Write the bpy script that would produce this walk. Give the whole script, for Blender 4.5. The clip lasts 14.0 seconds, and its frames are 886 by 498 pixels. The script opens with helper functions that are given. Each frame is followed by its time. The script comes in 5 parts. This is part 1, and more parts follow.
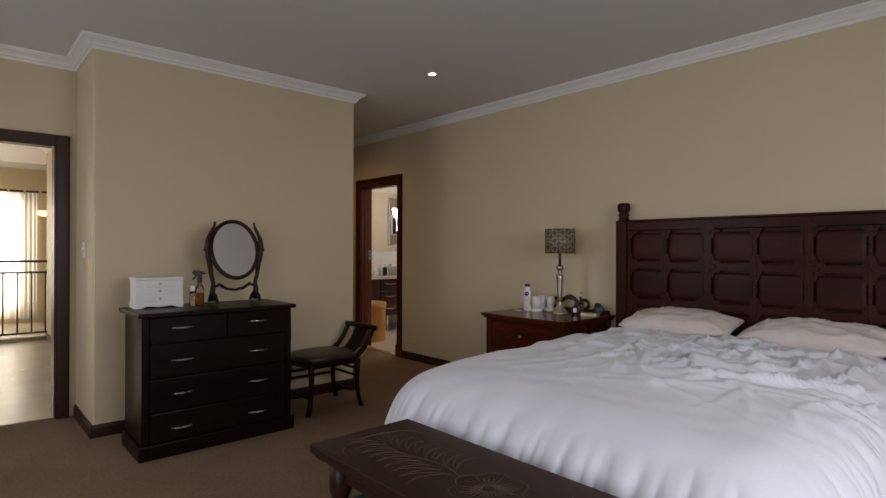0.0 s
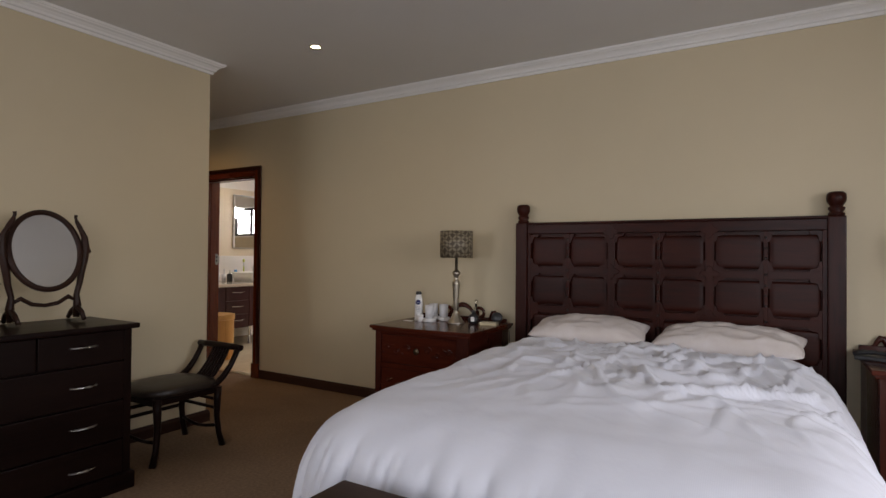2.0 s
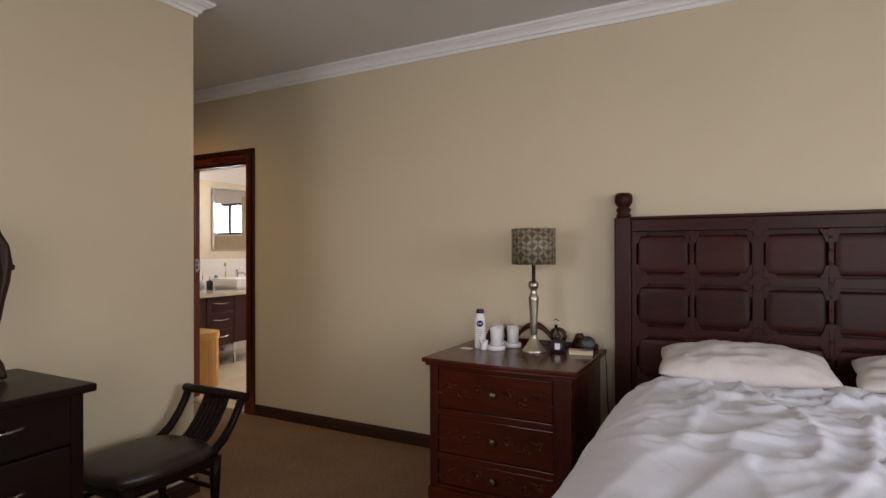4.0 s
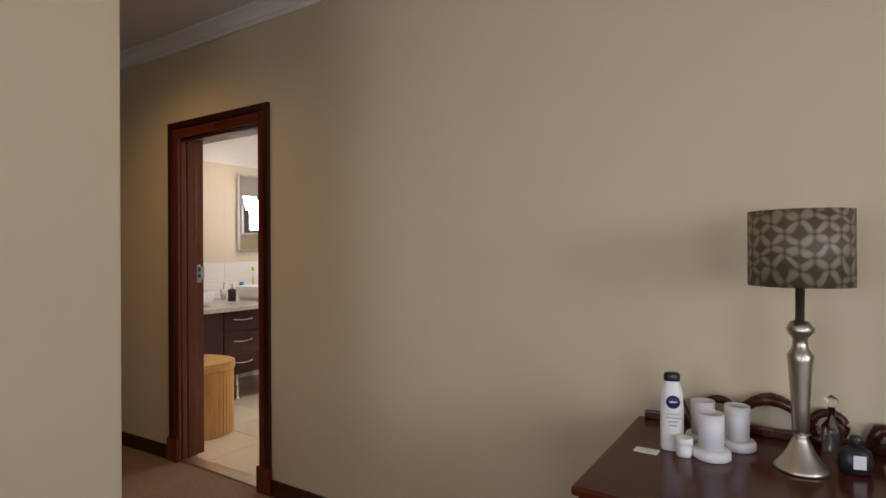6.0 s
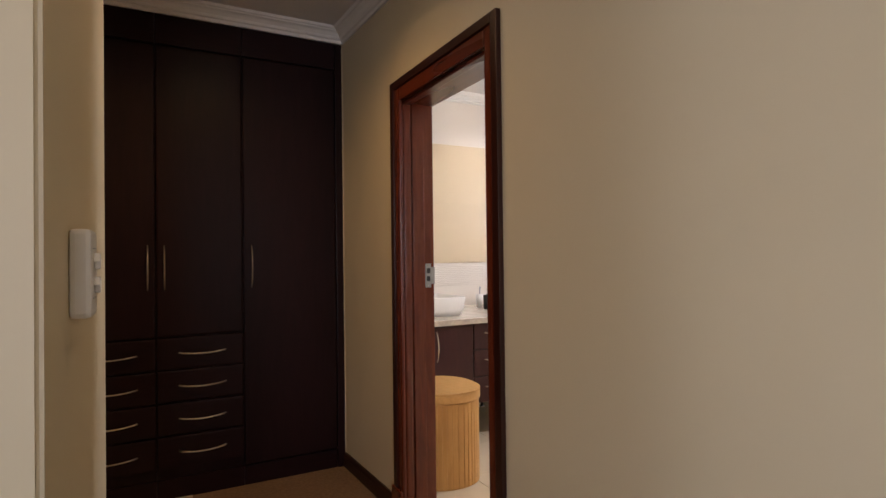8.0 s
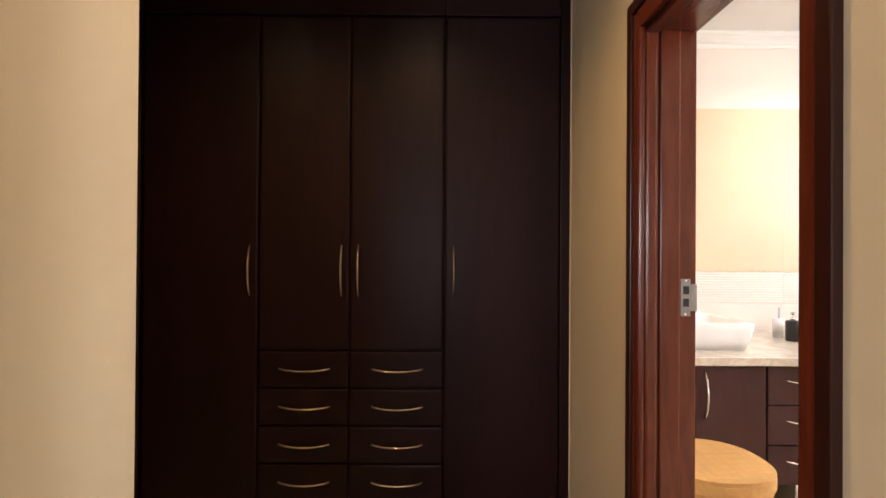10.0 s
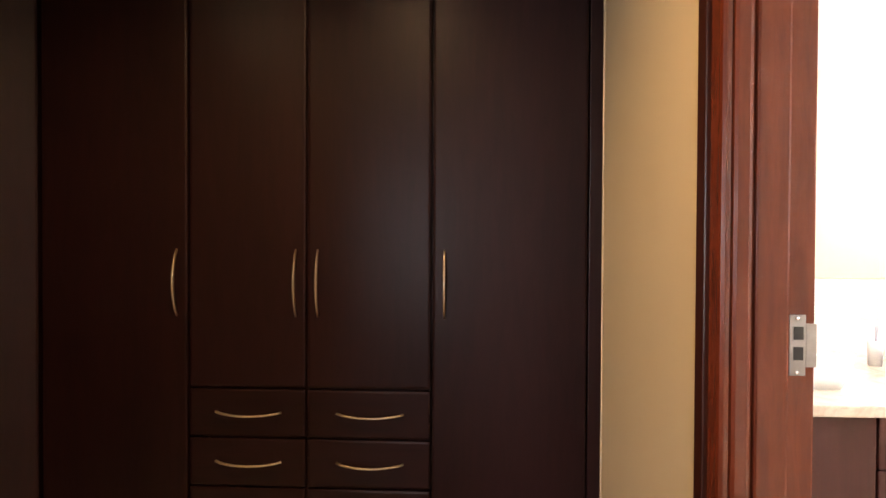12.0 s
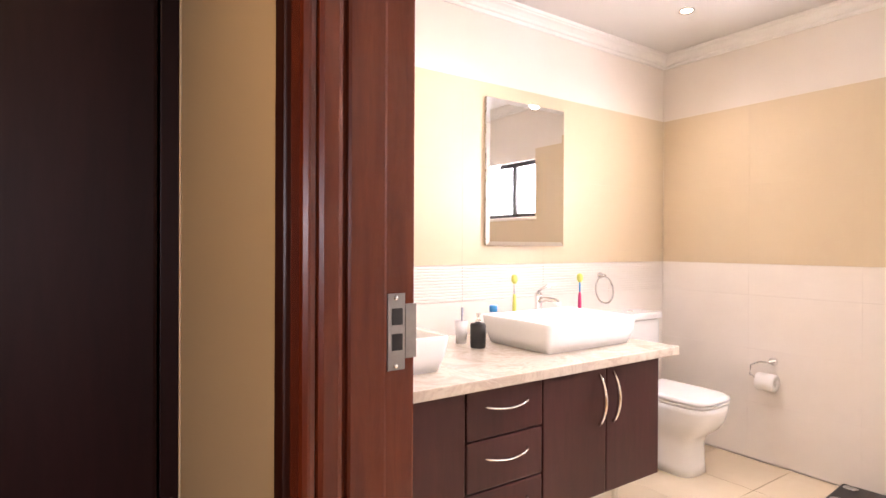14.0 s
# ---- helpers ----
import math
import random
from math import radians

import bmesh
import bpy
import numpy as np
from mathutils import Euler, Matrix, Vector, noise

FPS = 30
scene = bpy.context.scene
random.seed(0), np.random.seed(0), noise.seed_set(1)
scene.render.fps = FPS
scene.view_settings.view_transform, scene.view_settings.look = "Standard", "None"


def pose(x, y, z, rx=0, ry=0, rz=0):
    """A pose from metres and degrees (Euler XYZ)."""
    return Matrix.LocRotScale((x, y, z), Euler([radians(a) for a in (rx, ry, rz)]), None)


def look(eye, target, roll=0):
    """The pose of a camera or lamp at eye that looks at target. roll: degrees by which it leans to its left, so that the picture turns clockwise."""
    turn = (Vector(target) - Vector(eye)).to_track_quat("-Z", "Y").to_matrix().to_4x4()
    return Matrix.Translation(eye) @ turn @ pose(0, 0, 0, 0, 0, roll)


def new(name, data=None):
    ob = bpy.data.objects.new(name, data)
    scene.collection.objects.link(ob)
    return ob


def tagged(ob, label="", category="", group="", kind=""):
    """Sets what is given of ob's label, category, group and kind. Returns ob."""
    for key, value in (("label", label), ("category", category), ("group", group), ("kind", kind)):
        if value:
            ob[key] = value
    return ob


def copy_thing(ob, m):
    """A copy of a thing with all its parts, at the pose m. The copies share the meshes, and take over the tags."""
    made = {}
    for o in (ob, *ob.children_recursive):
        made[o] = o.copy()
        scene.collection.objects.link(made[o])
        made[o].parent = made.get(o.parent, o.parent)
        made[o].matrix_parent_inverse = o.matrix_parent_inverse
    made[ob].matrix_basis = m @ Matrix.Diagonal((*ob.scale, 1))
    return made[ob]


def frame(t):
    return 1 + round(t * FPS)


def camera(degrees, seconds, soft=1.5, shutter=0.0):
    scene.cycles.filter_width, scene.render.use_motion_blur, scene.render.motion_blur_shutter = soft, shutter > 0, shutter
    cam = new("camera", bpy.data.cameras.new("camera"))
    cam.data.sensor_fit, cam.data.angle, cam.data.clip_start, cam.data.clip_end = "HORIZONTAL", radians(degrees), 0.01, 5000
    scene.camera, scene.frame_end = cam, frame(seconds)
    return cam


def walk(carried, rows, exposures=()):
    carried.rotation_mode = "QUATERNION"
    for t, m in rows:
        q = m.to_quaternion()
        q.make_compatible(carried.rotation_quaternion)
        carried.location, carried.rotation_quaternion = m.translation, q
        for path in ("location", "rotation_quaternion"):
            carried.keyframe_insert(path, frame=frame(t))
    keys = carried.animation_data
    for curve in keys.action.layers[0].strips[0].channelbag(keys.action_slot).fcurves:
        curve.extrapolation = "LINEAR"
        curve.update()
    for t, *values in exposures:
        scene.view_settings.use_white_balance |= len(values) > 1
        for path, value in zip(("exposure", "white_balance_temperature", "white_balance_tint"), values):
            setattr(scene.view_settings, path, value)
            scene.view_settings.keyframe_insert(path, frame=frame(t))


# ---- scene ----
cam = camera(77.9, 14.0, shutter=0.0)

PATH = [
    (0, (-0.243, -0.284, 1.265), (1.095, 1.203, 1.266), 0.2),
    (0.5, (-0.292, -0.182, 1.286), (1.153, 1.201, 1.281), 0.2),
    (1, (-0.283, -0.082, 1.251), (1.263, 1.187, 1.258), 0.5),
    (1.5, (-0.21, 0.114, 1.25), (1.444, 1.238, 1.263), 0.4),
    (2, (-0.124, 0.375, 1.25), (1.593, 1.4, 1.274), 0.5),
    (4.5, (0.751, 1.615, 1.318), (2.519, 2.549, 1.326), -0.2),
    (5, (1.052, 1.845, 1.321), (2.804, 2.809, 1.333), 0.1),
    (5.5, (1.37, 2.15, 1.343), (3.095, 3.162, 1.345), -0.3),
    (6, (1.694, 2.373, 1.335), (3.37, 3.465, 1.337), -0.3),
    (6.5, (1.992, 2.59, 1.318), (3.556, 3.838, 1.322), -0.4),
    (7, (2.243, 2.856, 1.332), (3.648, 4.279, 1.33), -0.7),
    (7.5, (2.45, 3.058, 1.312), (3.642, 4.664, 1.324), -0.5),
    (8, (2.615, 3.217, 1.288), (3.552, 4.984, 1.31), -0.7),
    (8.5, (2.775, 3.427, 1.299), (3.419, 5.32, 1.313), -0.7),
    (9, (2.897, 3.59, 1.307), (3.304, 5.549, 1.332), -0.2),
    (11.5, (3.162, 4.448, 1.372), (2.885, 6.429, 1.355), 0.2),
    (12, (3.187, 4.586, 1.385), (3.105, 6.585, 1.36), 0.3),
    (12.5, (3.219, 4.725, 1.367), (3.446, 6.712, 1.345), 0.4),
    (13, (3.247, 4.832, 1.356), (3.861, 6.735, 1.327), 0.6),
    (13.5, (3.305, 4.879, 1.335), (4.222, 6.656, 1.315), 0.5),
    (14, (3.413, 4.943, 1.32), (4.55, 6.589, 1.31), 0.3),
]
EXPOSURES = [(0, -0.72, 6600, 16), (1.5, -0.62, 6600, 16.5), (2.2, -0.50, 6550, 17), (4.5, 0.02, 6500, 18.5), (6, 0.02, 6250, 18.5), (7.5, 0.21, 6200, 19), (9, 0.62, 6250, 20),
             (11.5, 1.75, 6500, 18), (12.5, 1.85, 6500, 22), (13.5, 1.45, 6500, 29), (14, 1.18, 6450, 30)]
walk(cam, [(t, look(eye, aim, roll)) for t, eye, aim, roll in PATH], EXPOSURES)

# ---------------------------------------------------------------- light
world = bpy.data.worlds.new("world")
scene.world = world
world.use_nodes = True
sky = world.node_tree.nodes.new("ShaderNodeTexSky")
sky.sky_type = "NISHITA"
sky.sun_disc = False
sky.sun_elevation, sky.sun_rotation = radians(40), radians(200)
world.node_tree.links.new(sky.outputs[0], world.node_tree.nodes["Background"].inputs[0])
world.node_tree.nodes["Background"].inputs[1].default_value = 0.12


def area(name, m, sx, sy, power, colour, spread=180):
    d = bpy.data.lights.new(name, "AREA")
    d.shape, d.size, d.size_y, d.energy, d.color = "RECTANGLE", sx, sy, power, colour
    d.spread = radians(spread)
    ob = new(name, d)
    ob.matrix_world = m
    return ob


def spot(name, x, y, z, power, colour, angle=100):
    d = bpy.data.lights.new(name, "SPOT")
    d.energy, d.color, d.spot_size, d.spot_blend, d.shadow_soft_size = power, colour, radians(angle), 1.0, 0.035
    ob = new(name, d)
    ob.matrix_world = pose(x, y, z)
    return ob


DAY = (0.91, 0.95, 1.0)
WARM = (1.0, 0.60, 0.24)
# daylight: assumed, unseen bedroom glass doors and windows; the landing's and bathroom's windows
area("sky_bedroom_door", look((-1.72, -0.2, 1.30), (1.6, 0.6, 0.2)), 2.1, 1.8, 44, DAY, 150)
# side and south windows are added to balance brightness on bed and walls
area("sky_assumed_side_window", look((-1.72, 3.4, 1.55), (2.0, 3.0, 0.6)), 1.5, 1.2, 26, DAY, 150)
area("sky_assumed_south_window", look((1.2, -1.82, 1.65), (1.6, 1.2, 0.3)), 2.2, 1.2, 66, DAY, 150)
area("sky_landing_window", look((-0.6, 11.32, 1.3), (-0.4, 5, 0.9)), 2.6, 2.0, 230, (1.0, 0.91, 0.75))
area("sky_bathroom_window", look((7.16, 5.57, 1.87), (4.6, 6.3, 0.9)), 0.9, 0.6, 54, (0.98, 0.99, 0.97))
for x, y, p, a in ((2.636, 3.053, 5, 160), (2.94, 5.45, 30, 150), (2.13, 5.45, 14, 150)):
    spot("downlight_beam", x, y, 2.662, p, WARM, a)
# the beam at (5.1, 5.2) is unseen, added to fill the bathroom
for x, y, p in ((6.34, 6.74, 22), (5.1, 6.75, 34), (5.1, 5.2, 17)):
    spot("downlight_beam", x, y, 2.662, p, (1.0, 0.95, 0.88), 130)


# ---------------------------------------------------------------- materials
def material(name):
    m = bpy.data.materials.new(name)
    m.use_nodes = True
    nt = m.node_tree
    return m, nt, nt.nodes["Principled BSDF"]


def node(nt, kind, **values):
    n = nt.nodes.new(kind)
    for k, v in values.items():
        n.inputs[k.replace("_", " ")].default_value = v
    return n


def coords(nt, stretch=(1, 1, 1)):
    c = nt.nodes.new("ShaderNodeTexCoord")
    mp = nt.nodes.new("ShaderNodeMapping")
    mp.inputs["Scale"].default_value = stretch
    nt.links.new(c.outputs["Object"], mp.inputs[0])
    return mp


def ramp(nt, fac, stops):
    r = nt.nodes.new("ShaderNodeValToRGB")
    e = r.color_ramp.elements
    e[0].position, e[0].color = stops[0][0], (*stops[0][1], 1)
    e[1].position, e[1].color = stops[-1][0], (*stops[-1][1], 1)
    for p, c in stops[1:-1]:
        k = e.new(p)
        k.color = (*c, 1)
    nt.links.new(fac, r.inputs[0])
    return r


def bump(nt, bsdf, height, strength, distance=0.002):
    b = node(nt, "ShaderNodeBump", Strength=strength, Distance=distance)
    nt.links.new(height, b.inputs["Height"])
    nt.links.new(b.outputs[0], bsdf.inputs["Normal"])
    return b


def surface(name, low, high, scale=4.0, rough=0.6, grain=90.0, relief=0.1, depth=0.001, metal=0.0, stretch=(1, 1, 1), rough_var=0.08, coat=0.0, vary=0.0):
    """Colour wandering between two tones at a large scale, fine grain in relief and gloss."""
    m, nt, b = material(name)
    mp = coords(nt, stretch)
    n1 = node(nt, "ShaderNodeTexNoise", Scale=scale, Detail=4.0, Roughness=0.6)
    n2 = node(nt, "ShaderNodeTexNoise", Scale=grain, Detail=3.0)
    if vary:
        # every piece takes its tone from another place of the pattern
        info = nt.nodes.new("ShaderNodeObjectInfo")
        off = node(nt, "ShaderNodeMath")
        off.operation = "MULTIPLY"
        off.inputs[1].default_value = vary
        nt.links.new(info.outputs["Random"], off.inputs[0])
        nt.links.new(off.outputs[0], mp.inputs["Location"])
    nt.links.new(mp.outputs[0], n1.inputs["Vector"])
    nt.links.new(mp.outputs[0], n2.inputs["Vector"])
    r = ramp(nt, n1.outputs["Fac"], [(0.3, low), (0.7, high)])
    nt.links.new(r.outputs[0], b.inputs["Base Color"])
    mr = node(nt, "ShaderNodeMapRange")
    mr.inputs["To Min"].default_value = rough - rough_var
    mr.inputs["To Max"].default_value = rough + rough_var
    nt.links.new(n1.outputs["Fac"], mr.inputs["Value"])
    nt.links.new(mr.outputs[0], b.inputs["Roughness"])
    b.inputs["Metallic"].default_value = metal
    b.inputs["Coat Weight"].default_value = coat
    b.inputs["Coat Roughness"].default_value = 0.15
    bump(nt, b, n2.outputs["Fac"], relief, depth)
    return m


def timber(name, dark, light, rough=0.35, along="z", scale=1.0, coat=0.0, gloss=0.3):
    """Grain lines along one axis, with slow changes of tone, and a little difference from piece to piece."""
    m, nt, b = material(name)
    st = {"x": (0.12, 1, 1), "y": (1, 0.12, 1), "z": (1, 1, 0.12)}[along]
    mp = coords(nt, tuple(v * scale for v in st))
    n1 = node(nt, "ShaderNodeTexNoise", Scale=38.0, Detail=6.0, Roughness=0.65, Distortion=0.6)
    n2 = node(nt, "ShaderNodeTexNoise", Scale=3.0, Detail=2.0)
    nt.links.new(mp.outputs[0], n1.inputs["Vector"])
    nt.links.new(mp.outputs[0], n2.inputs["Vector"])
    add = node(nt, "ShaderNodeMath")
    add.operation = "ADD"
    half = node(nt, "ShaderNodeMath")
    half.operation = "MULTIPLY"
    half.inputs[1].default_value = 0.5
    nt.links.new(n1.outputs["Fac"], add.inputs[0])
    nt.links.new(n2.outputs["Fac"], add.inputs[1])
    nt.links.new(add.outputs[0], half.inputs[0])
    r = ramp(nt, half.outputs[0], [(0.34, dark), (0.66, light)])
    nt.links.new(r.outputs[0], b.inputs["Base Color"])
    mr = node(nt, "ShaderNodeMapRange")
    mr.inputs["To Min"].default_value = rough - 0.07
    mr.inputs["To Max"].default_value = rough + 0.1
    nt.links.new(n2.outputs["Fac"], mr.inputs["Value"])
    nt.links.new(mr.outputs[0], b.inputs["Roughness"])
    b.inputs["Coat Weight"].default_value = coat
    b.inputs["Coat Roughness"].default_value = 0.2
    b.inputs["Specular IOR Level"].default_value = gloss
    bump(nt, b, n1.outputs["Fac"], 0.12, 0.001)
    return m


CREAM = surface("cream_wall_paint", (0.59, 0.503, 0.338), (0.62, 0.53, 0.360), 1.3, 0.55, 160, 0.06)
CEIL = surface("white_ceiling_paint", (0.66, 0.65, 0.63), (0.70, 0.69, 0.67), 1.0, 0.8, 120, 0.05)
PLASTER = surface("white_cornice_plaster", (0.78, 0.77, 0.74), (0.83, 0.82, 0.79), 3, 0.65, 90, 0.05)
WENGE = timber("wenge_veneer", (0.0095, 0.0032, 0.0038), (0.0195, 0.0060, 0.0068), 0.38, coat=0.0, gloss=0.17)
WENGE_X = timber("wenge_veneer_across", (0.0095, 0.0032, 0.0038), (0.0195, 0.0060, 0.0068), 0.38, "x", coat=0.0, gloss=0.17)
VANITY = timber("red_brown_veneer", (0.036, 0.0115, 0.0115), (0.056, 0.0175, 0.0170), 0.34, coat=0.06, gloss=0.26)
EBONY = timber("dark_stained_wood", (0.0065, 0.003, 0.0024), (0.014, 0.0065, 0.0048), 0.32, "x", gloss=0.10)
EBONY_Z = timber("dark_stained_wood_upright", (0.0065, 0.003, 0.0024), (0.014, 0.0065, 0.0048), 0.32, "z", gloss=0.10)
MAHOG = timber("mahogany_frame", (0.072, 0.0135, 0.0060), (0.165, 0.0345, 0.0125), 0.22, "z", 1.0, 0.3)
MAHOG_Y = timber("mahogany_frame_level", (0.072, 0.0135, 0.0060), (0.165, 0.0345, 0.0125), 0.28, "y", 1.0, 0.1)
TEAK_Y = timber("carved_teak", (0.017, 0.0042, 0.0030), (0.054, 0.0112, 0.0060), 0.33, "y", 1.0, 0.0, 0.15)
TEAK_Z = timber("carved_teak_upright", (0.017, 0.0042, 0.0030), (0.054, 0.0112, 0.0060), 0.33, "z", 1.0, 0.0, 0.15)
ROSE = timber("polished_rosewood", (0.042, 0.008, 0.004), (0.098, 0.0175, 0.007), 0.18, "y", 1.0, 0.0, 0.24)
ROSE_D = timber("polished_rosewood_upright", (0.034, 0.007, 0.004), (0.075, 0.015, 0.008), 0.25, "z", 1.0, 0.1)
BENCHW = timber("old_carved_bench_wood", (0.018, 0.0085, 0.006), (0.040, 0.017, 0.011), 0.34, "y", gloss=0.16)
SKIRT = timber("skirting_wood", (0.022, 0.009, 0.006), (0.045, 0.018, 0.011), 0.4, "y")
SKIRT_X = timber("skirting_wood_x", (0.022, 0.009, 0.006), (0.045, 0.018, 0.011), 0.4, "x")
# frame mahogany darkened in colour, for its dimly lit bedroom side
DOORF_M = timber("shaded_mahogany", (0.020, 0.006, 0.004), (0.045, 0.0115, 0.006), 0.3, "z", 1.0, 0.1)
DOORF_MY = timber("shaded_mahogany_level", (0.020, 0.006, 0.004), (0.045, 0.0115, 0.006), 0.3, "y", 1.0, 0.1)
DOORF = timber("dark_door_frame", (0.026, 0.010, 0.008), (0.05, 0.018, 0.012), 0.35, "z")
BAMBOO = timber("bamboo", (0.46, 0.23, 0.065), (0.62, 0.34, 0.11), 0.4, "z", 1.0)
BAMBOO_L = timber("bamboo_lid", (0.52, 0.28, 0.09), (0.68, 0.40, 0.15), 0.38, "y", 1.0)
WHITE_P = surface("white_lacquer", (0.72, 0.71, 0.70), (0.78, 0.77, 0.75), 6, 0.4, 60, 0.03)
PLASTIC = surface("white_plastic", (0.76, 0.75, 0.72), (0.80, 0.79, 0.76), 8, 0.35, 60, 0.02)
CERAMIC = surface("white_ceramic", (0.83, 0.83, 0.82), (0.86, 0.86, 0.85), 3, 0.10, 20, 0.0, rough_var=0.03)
STEEL = surface("satin_steel", (0.55, 0.54, 0.52), (0.65, 0.64, 0.62), 20, 0.28, 200, 0.05, metal=1.0)
BRASS = surface("aged_brass", (0.58, 0.50, 0.36), (0.70, 0.62, 0.46), 20, 0.38, 120, 0.05, metal=1.0)
PEWTER = surface("antique_silver", (0.46, 0.42, 0.34), (0.58, 0.54, 0.45), 14, 0.36, 120, 0.05, metal=1.0)
CHROME = surface("chrome", (0.80, 0.80, 0.80), (0.85, 0.85, 0.85), 5, 0.08, 20, 0.0, metal=1.0, rough_var=0.03)
IRON = surface("black_iron", (0.015, 0.013, 0.012), (0.03, 0.026, 0.022), 10, 0.5, 80, 0.1)
BLACK = surface("black_plastic", (0.012, 0.012, 0.013), (0.02, 0.02, 0.022), 10, 0.35, 80, 0.03)
LEATHER = surface("dark_leather", (0.012, 0.008, 0.006), (0.024, 0.016, 0.012), 14, 0.40, 220, 0.35)
PILLOW = surface("cream_cotton", (0.62, 0.555, 0.51), (0.71, 0.655, 0.63), 9, 0.85, 400, 0.25)
MATTRESS = surface("mattress_ticking", (0.55, 0.54, 0.54), (0.62, 0.61, 0.61), 8, 0.85, 300, 0.2)
TEAL = surface("teal_fabric", (0.01, 0.06, 0.06), (0.016, 0.085, 0.08), 8, 0.8, 200, 0.2)
PAPER = surface("tissue_paper", (0.80, 0.79, 0.77), (0.85, 0.84, 0.82), 20, 0.9, 200, 0.2)
LABEL_BLUE = surface("navy_label", (0.012, 0.018, 0.10), (0.016, 0.024, 0.13), 20, 0.4, 60, 0.02)
GREY_INK = surface("grey_print", (0.30, 0.31, 0.36), (0.36, 0.37, 0.42), 20, 0.5, 60, 0.0)
YELLOW = surface("lime_plastic", (0.60, 0.64, 0.12), (0.70, 0.72, 0.16), 20, 0.35, 60, 0.0)
PINK = surface("magenta_plastic", (0.55, 0.03, 0.14), (0.62, 0.05, 0.18), 20, 0.35, 60, 0.0)
CYAN = surface("blue_plastic", (0.03, 0.25, 0.55), (0.04, 0.30, 0.62), 20, 0.35, 60, 0.0)
AMBER = surface("amber_liquid", (0.34, 0.13, 0.03), (0.42, 0.17, 0.05), 20, 0.2, 60, 0.0)
CARD = surface("cream_card", (0.60, 0.50, 0.30), (0.66, 0.57, 0.36), 20, 0.6, 60, 0.0)
LANDING = surface("pale_polished_floor", (0.50, 0.44, 0.36), (0.58, 0.52, 0.43), 2.0, 0.25, 60, 0.02)
TILE_W = surface("white_wall_tile", (0.78, 0.73, 0.67), (0.82, 0.77, 0.71), 3, 0.32, 40, 0.002, vary=9.0)
TILE_B = surface("beige_wall_tile", (0.618, 0.506, 0.345), (0.638, 0.524, 0.359), 2.5, 0.36, 40, 0.002, vary=9.0)
TILE_F = surface("cream_floor_tile", (0.66, 0.55, 0.39), (0.73, 0.62, 0.45), 2.2, 0.24, 50, 0.03, vary=9.0)
GROUT = surface("grout", (0.62, 0.56, 0.48), (0.68, 0.62, 0.54), 20, 0.9, 120, 0.3)
BATH_P = surface("warm_white_paint", (0.74, 0.69, 0.63), (0.78, 0.73, 0.67), 1.5, 0.6, 140, 0.05)
BRONZE = surface("dark_bronze", (0.10, 0.075, 0.045), (0.16, 0.12, 0.075), 30, 0.38, 120, 0.1, metal=1.0)
DULL = surface("dull_plated_steel", (0.26, 0.25, 0.24), (0.34, 0.33, 0.32), 30, 0.4, 120, 0.05, metal=0.8)
FROSTED = surface("frosted_white_glass", (0.70, 0.70, 0.71), (0.76, 0.76, 0.77), 20, 0.5, 90, 0.02)
CARVE = surface("worn_carving_edge", (0.046, 0.026, 0.016), (0.070, 0.040, 0.025), 12, 0.45, 120, 0.1)


def carpet_material():
    m, nt, b = material("brown_carpet")
    mp = coords(nt)
    n1 = node(nt, "ShaderNodeTexNoise", Scale=1.6, Detail=4.0)
    n2 = node(nt, "ShaderNodeTexVoronoi", Scale=230.0)
    n3 = node(nt, "ShaderNodeTexNoise", Scale=60.0, Detail=4.0)
    for n in (n1, n2, n3):
        nt.links.new(mp.outputs[0], n.inputs["Vector"])
    r1 = ramp(nt, n1.outputs["Fac"], [(0.35, (0.205, 0.135, 0.085)), (0.65, (0.245, 0.165, 0.105))])
    r3 = ramp(nt, n3.outputs["Fac"], [(0.3, (0.78, 0.78, 0.78)), (0.7, (1.12, 1.12, 1.12))])
    mx = nt.nodes.new("ShaderNodeMixRGB")
    mx.blend_type = "MULTIPLY"
    mx.inputs[0].default_value = 1.0
    nt.links.new(r1.outputs[0], mx.inputs[1])
    nt.links.new(r3.outputs[0], mx.inputs[2])
    nt.links.new(mx.outputs[0], b.inputs["Base Color"])
    b.inputs["Roughness"].default_value = 0.95
    b.inputs["Specular IOR Level"].default_value = 0.15
    bump(nt, b, n2.outputs["Distance"], 0.6, 0.003)
    return m


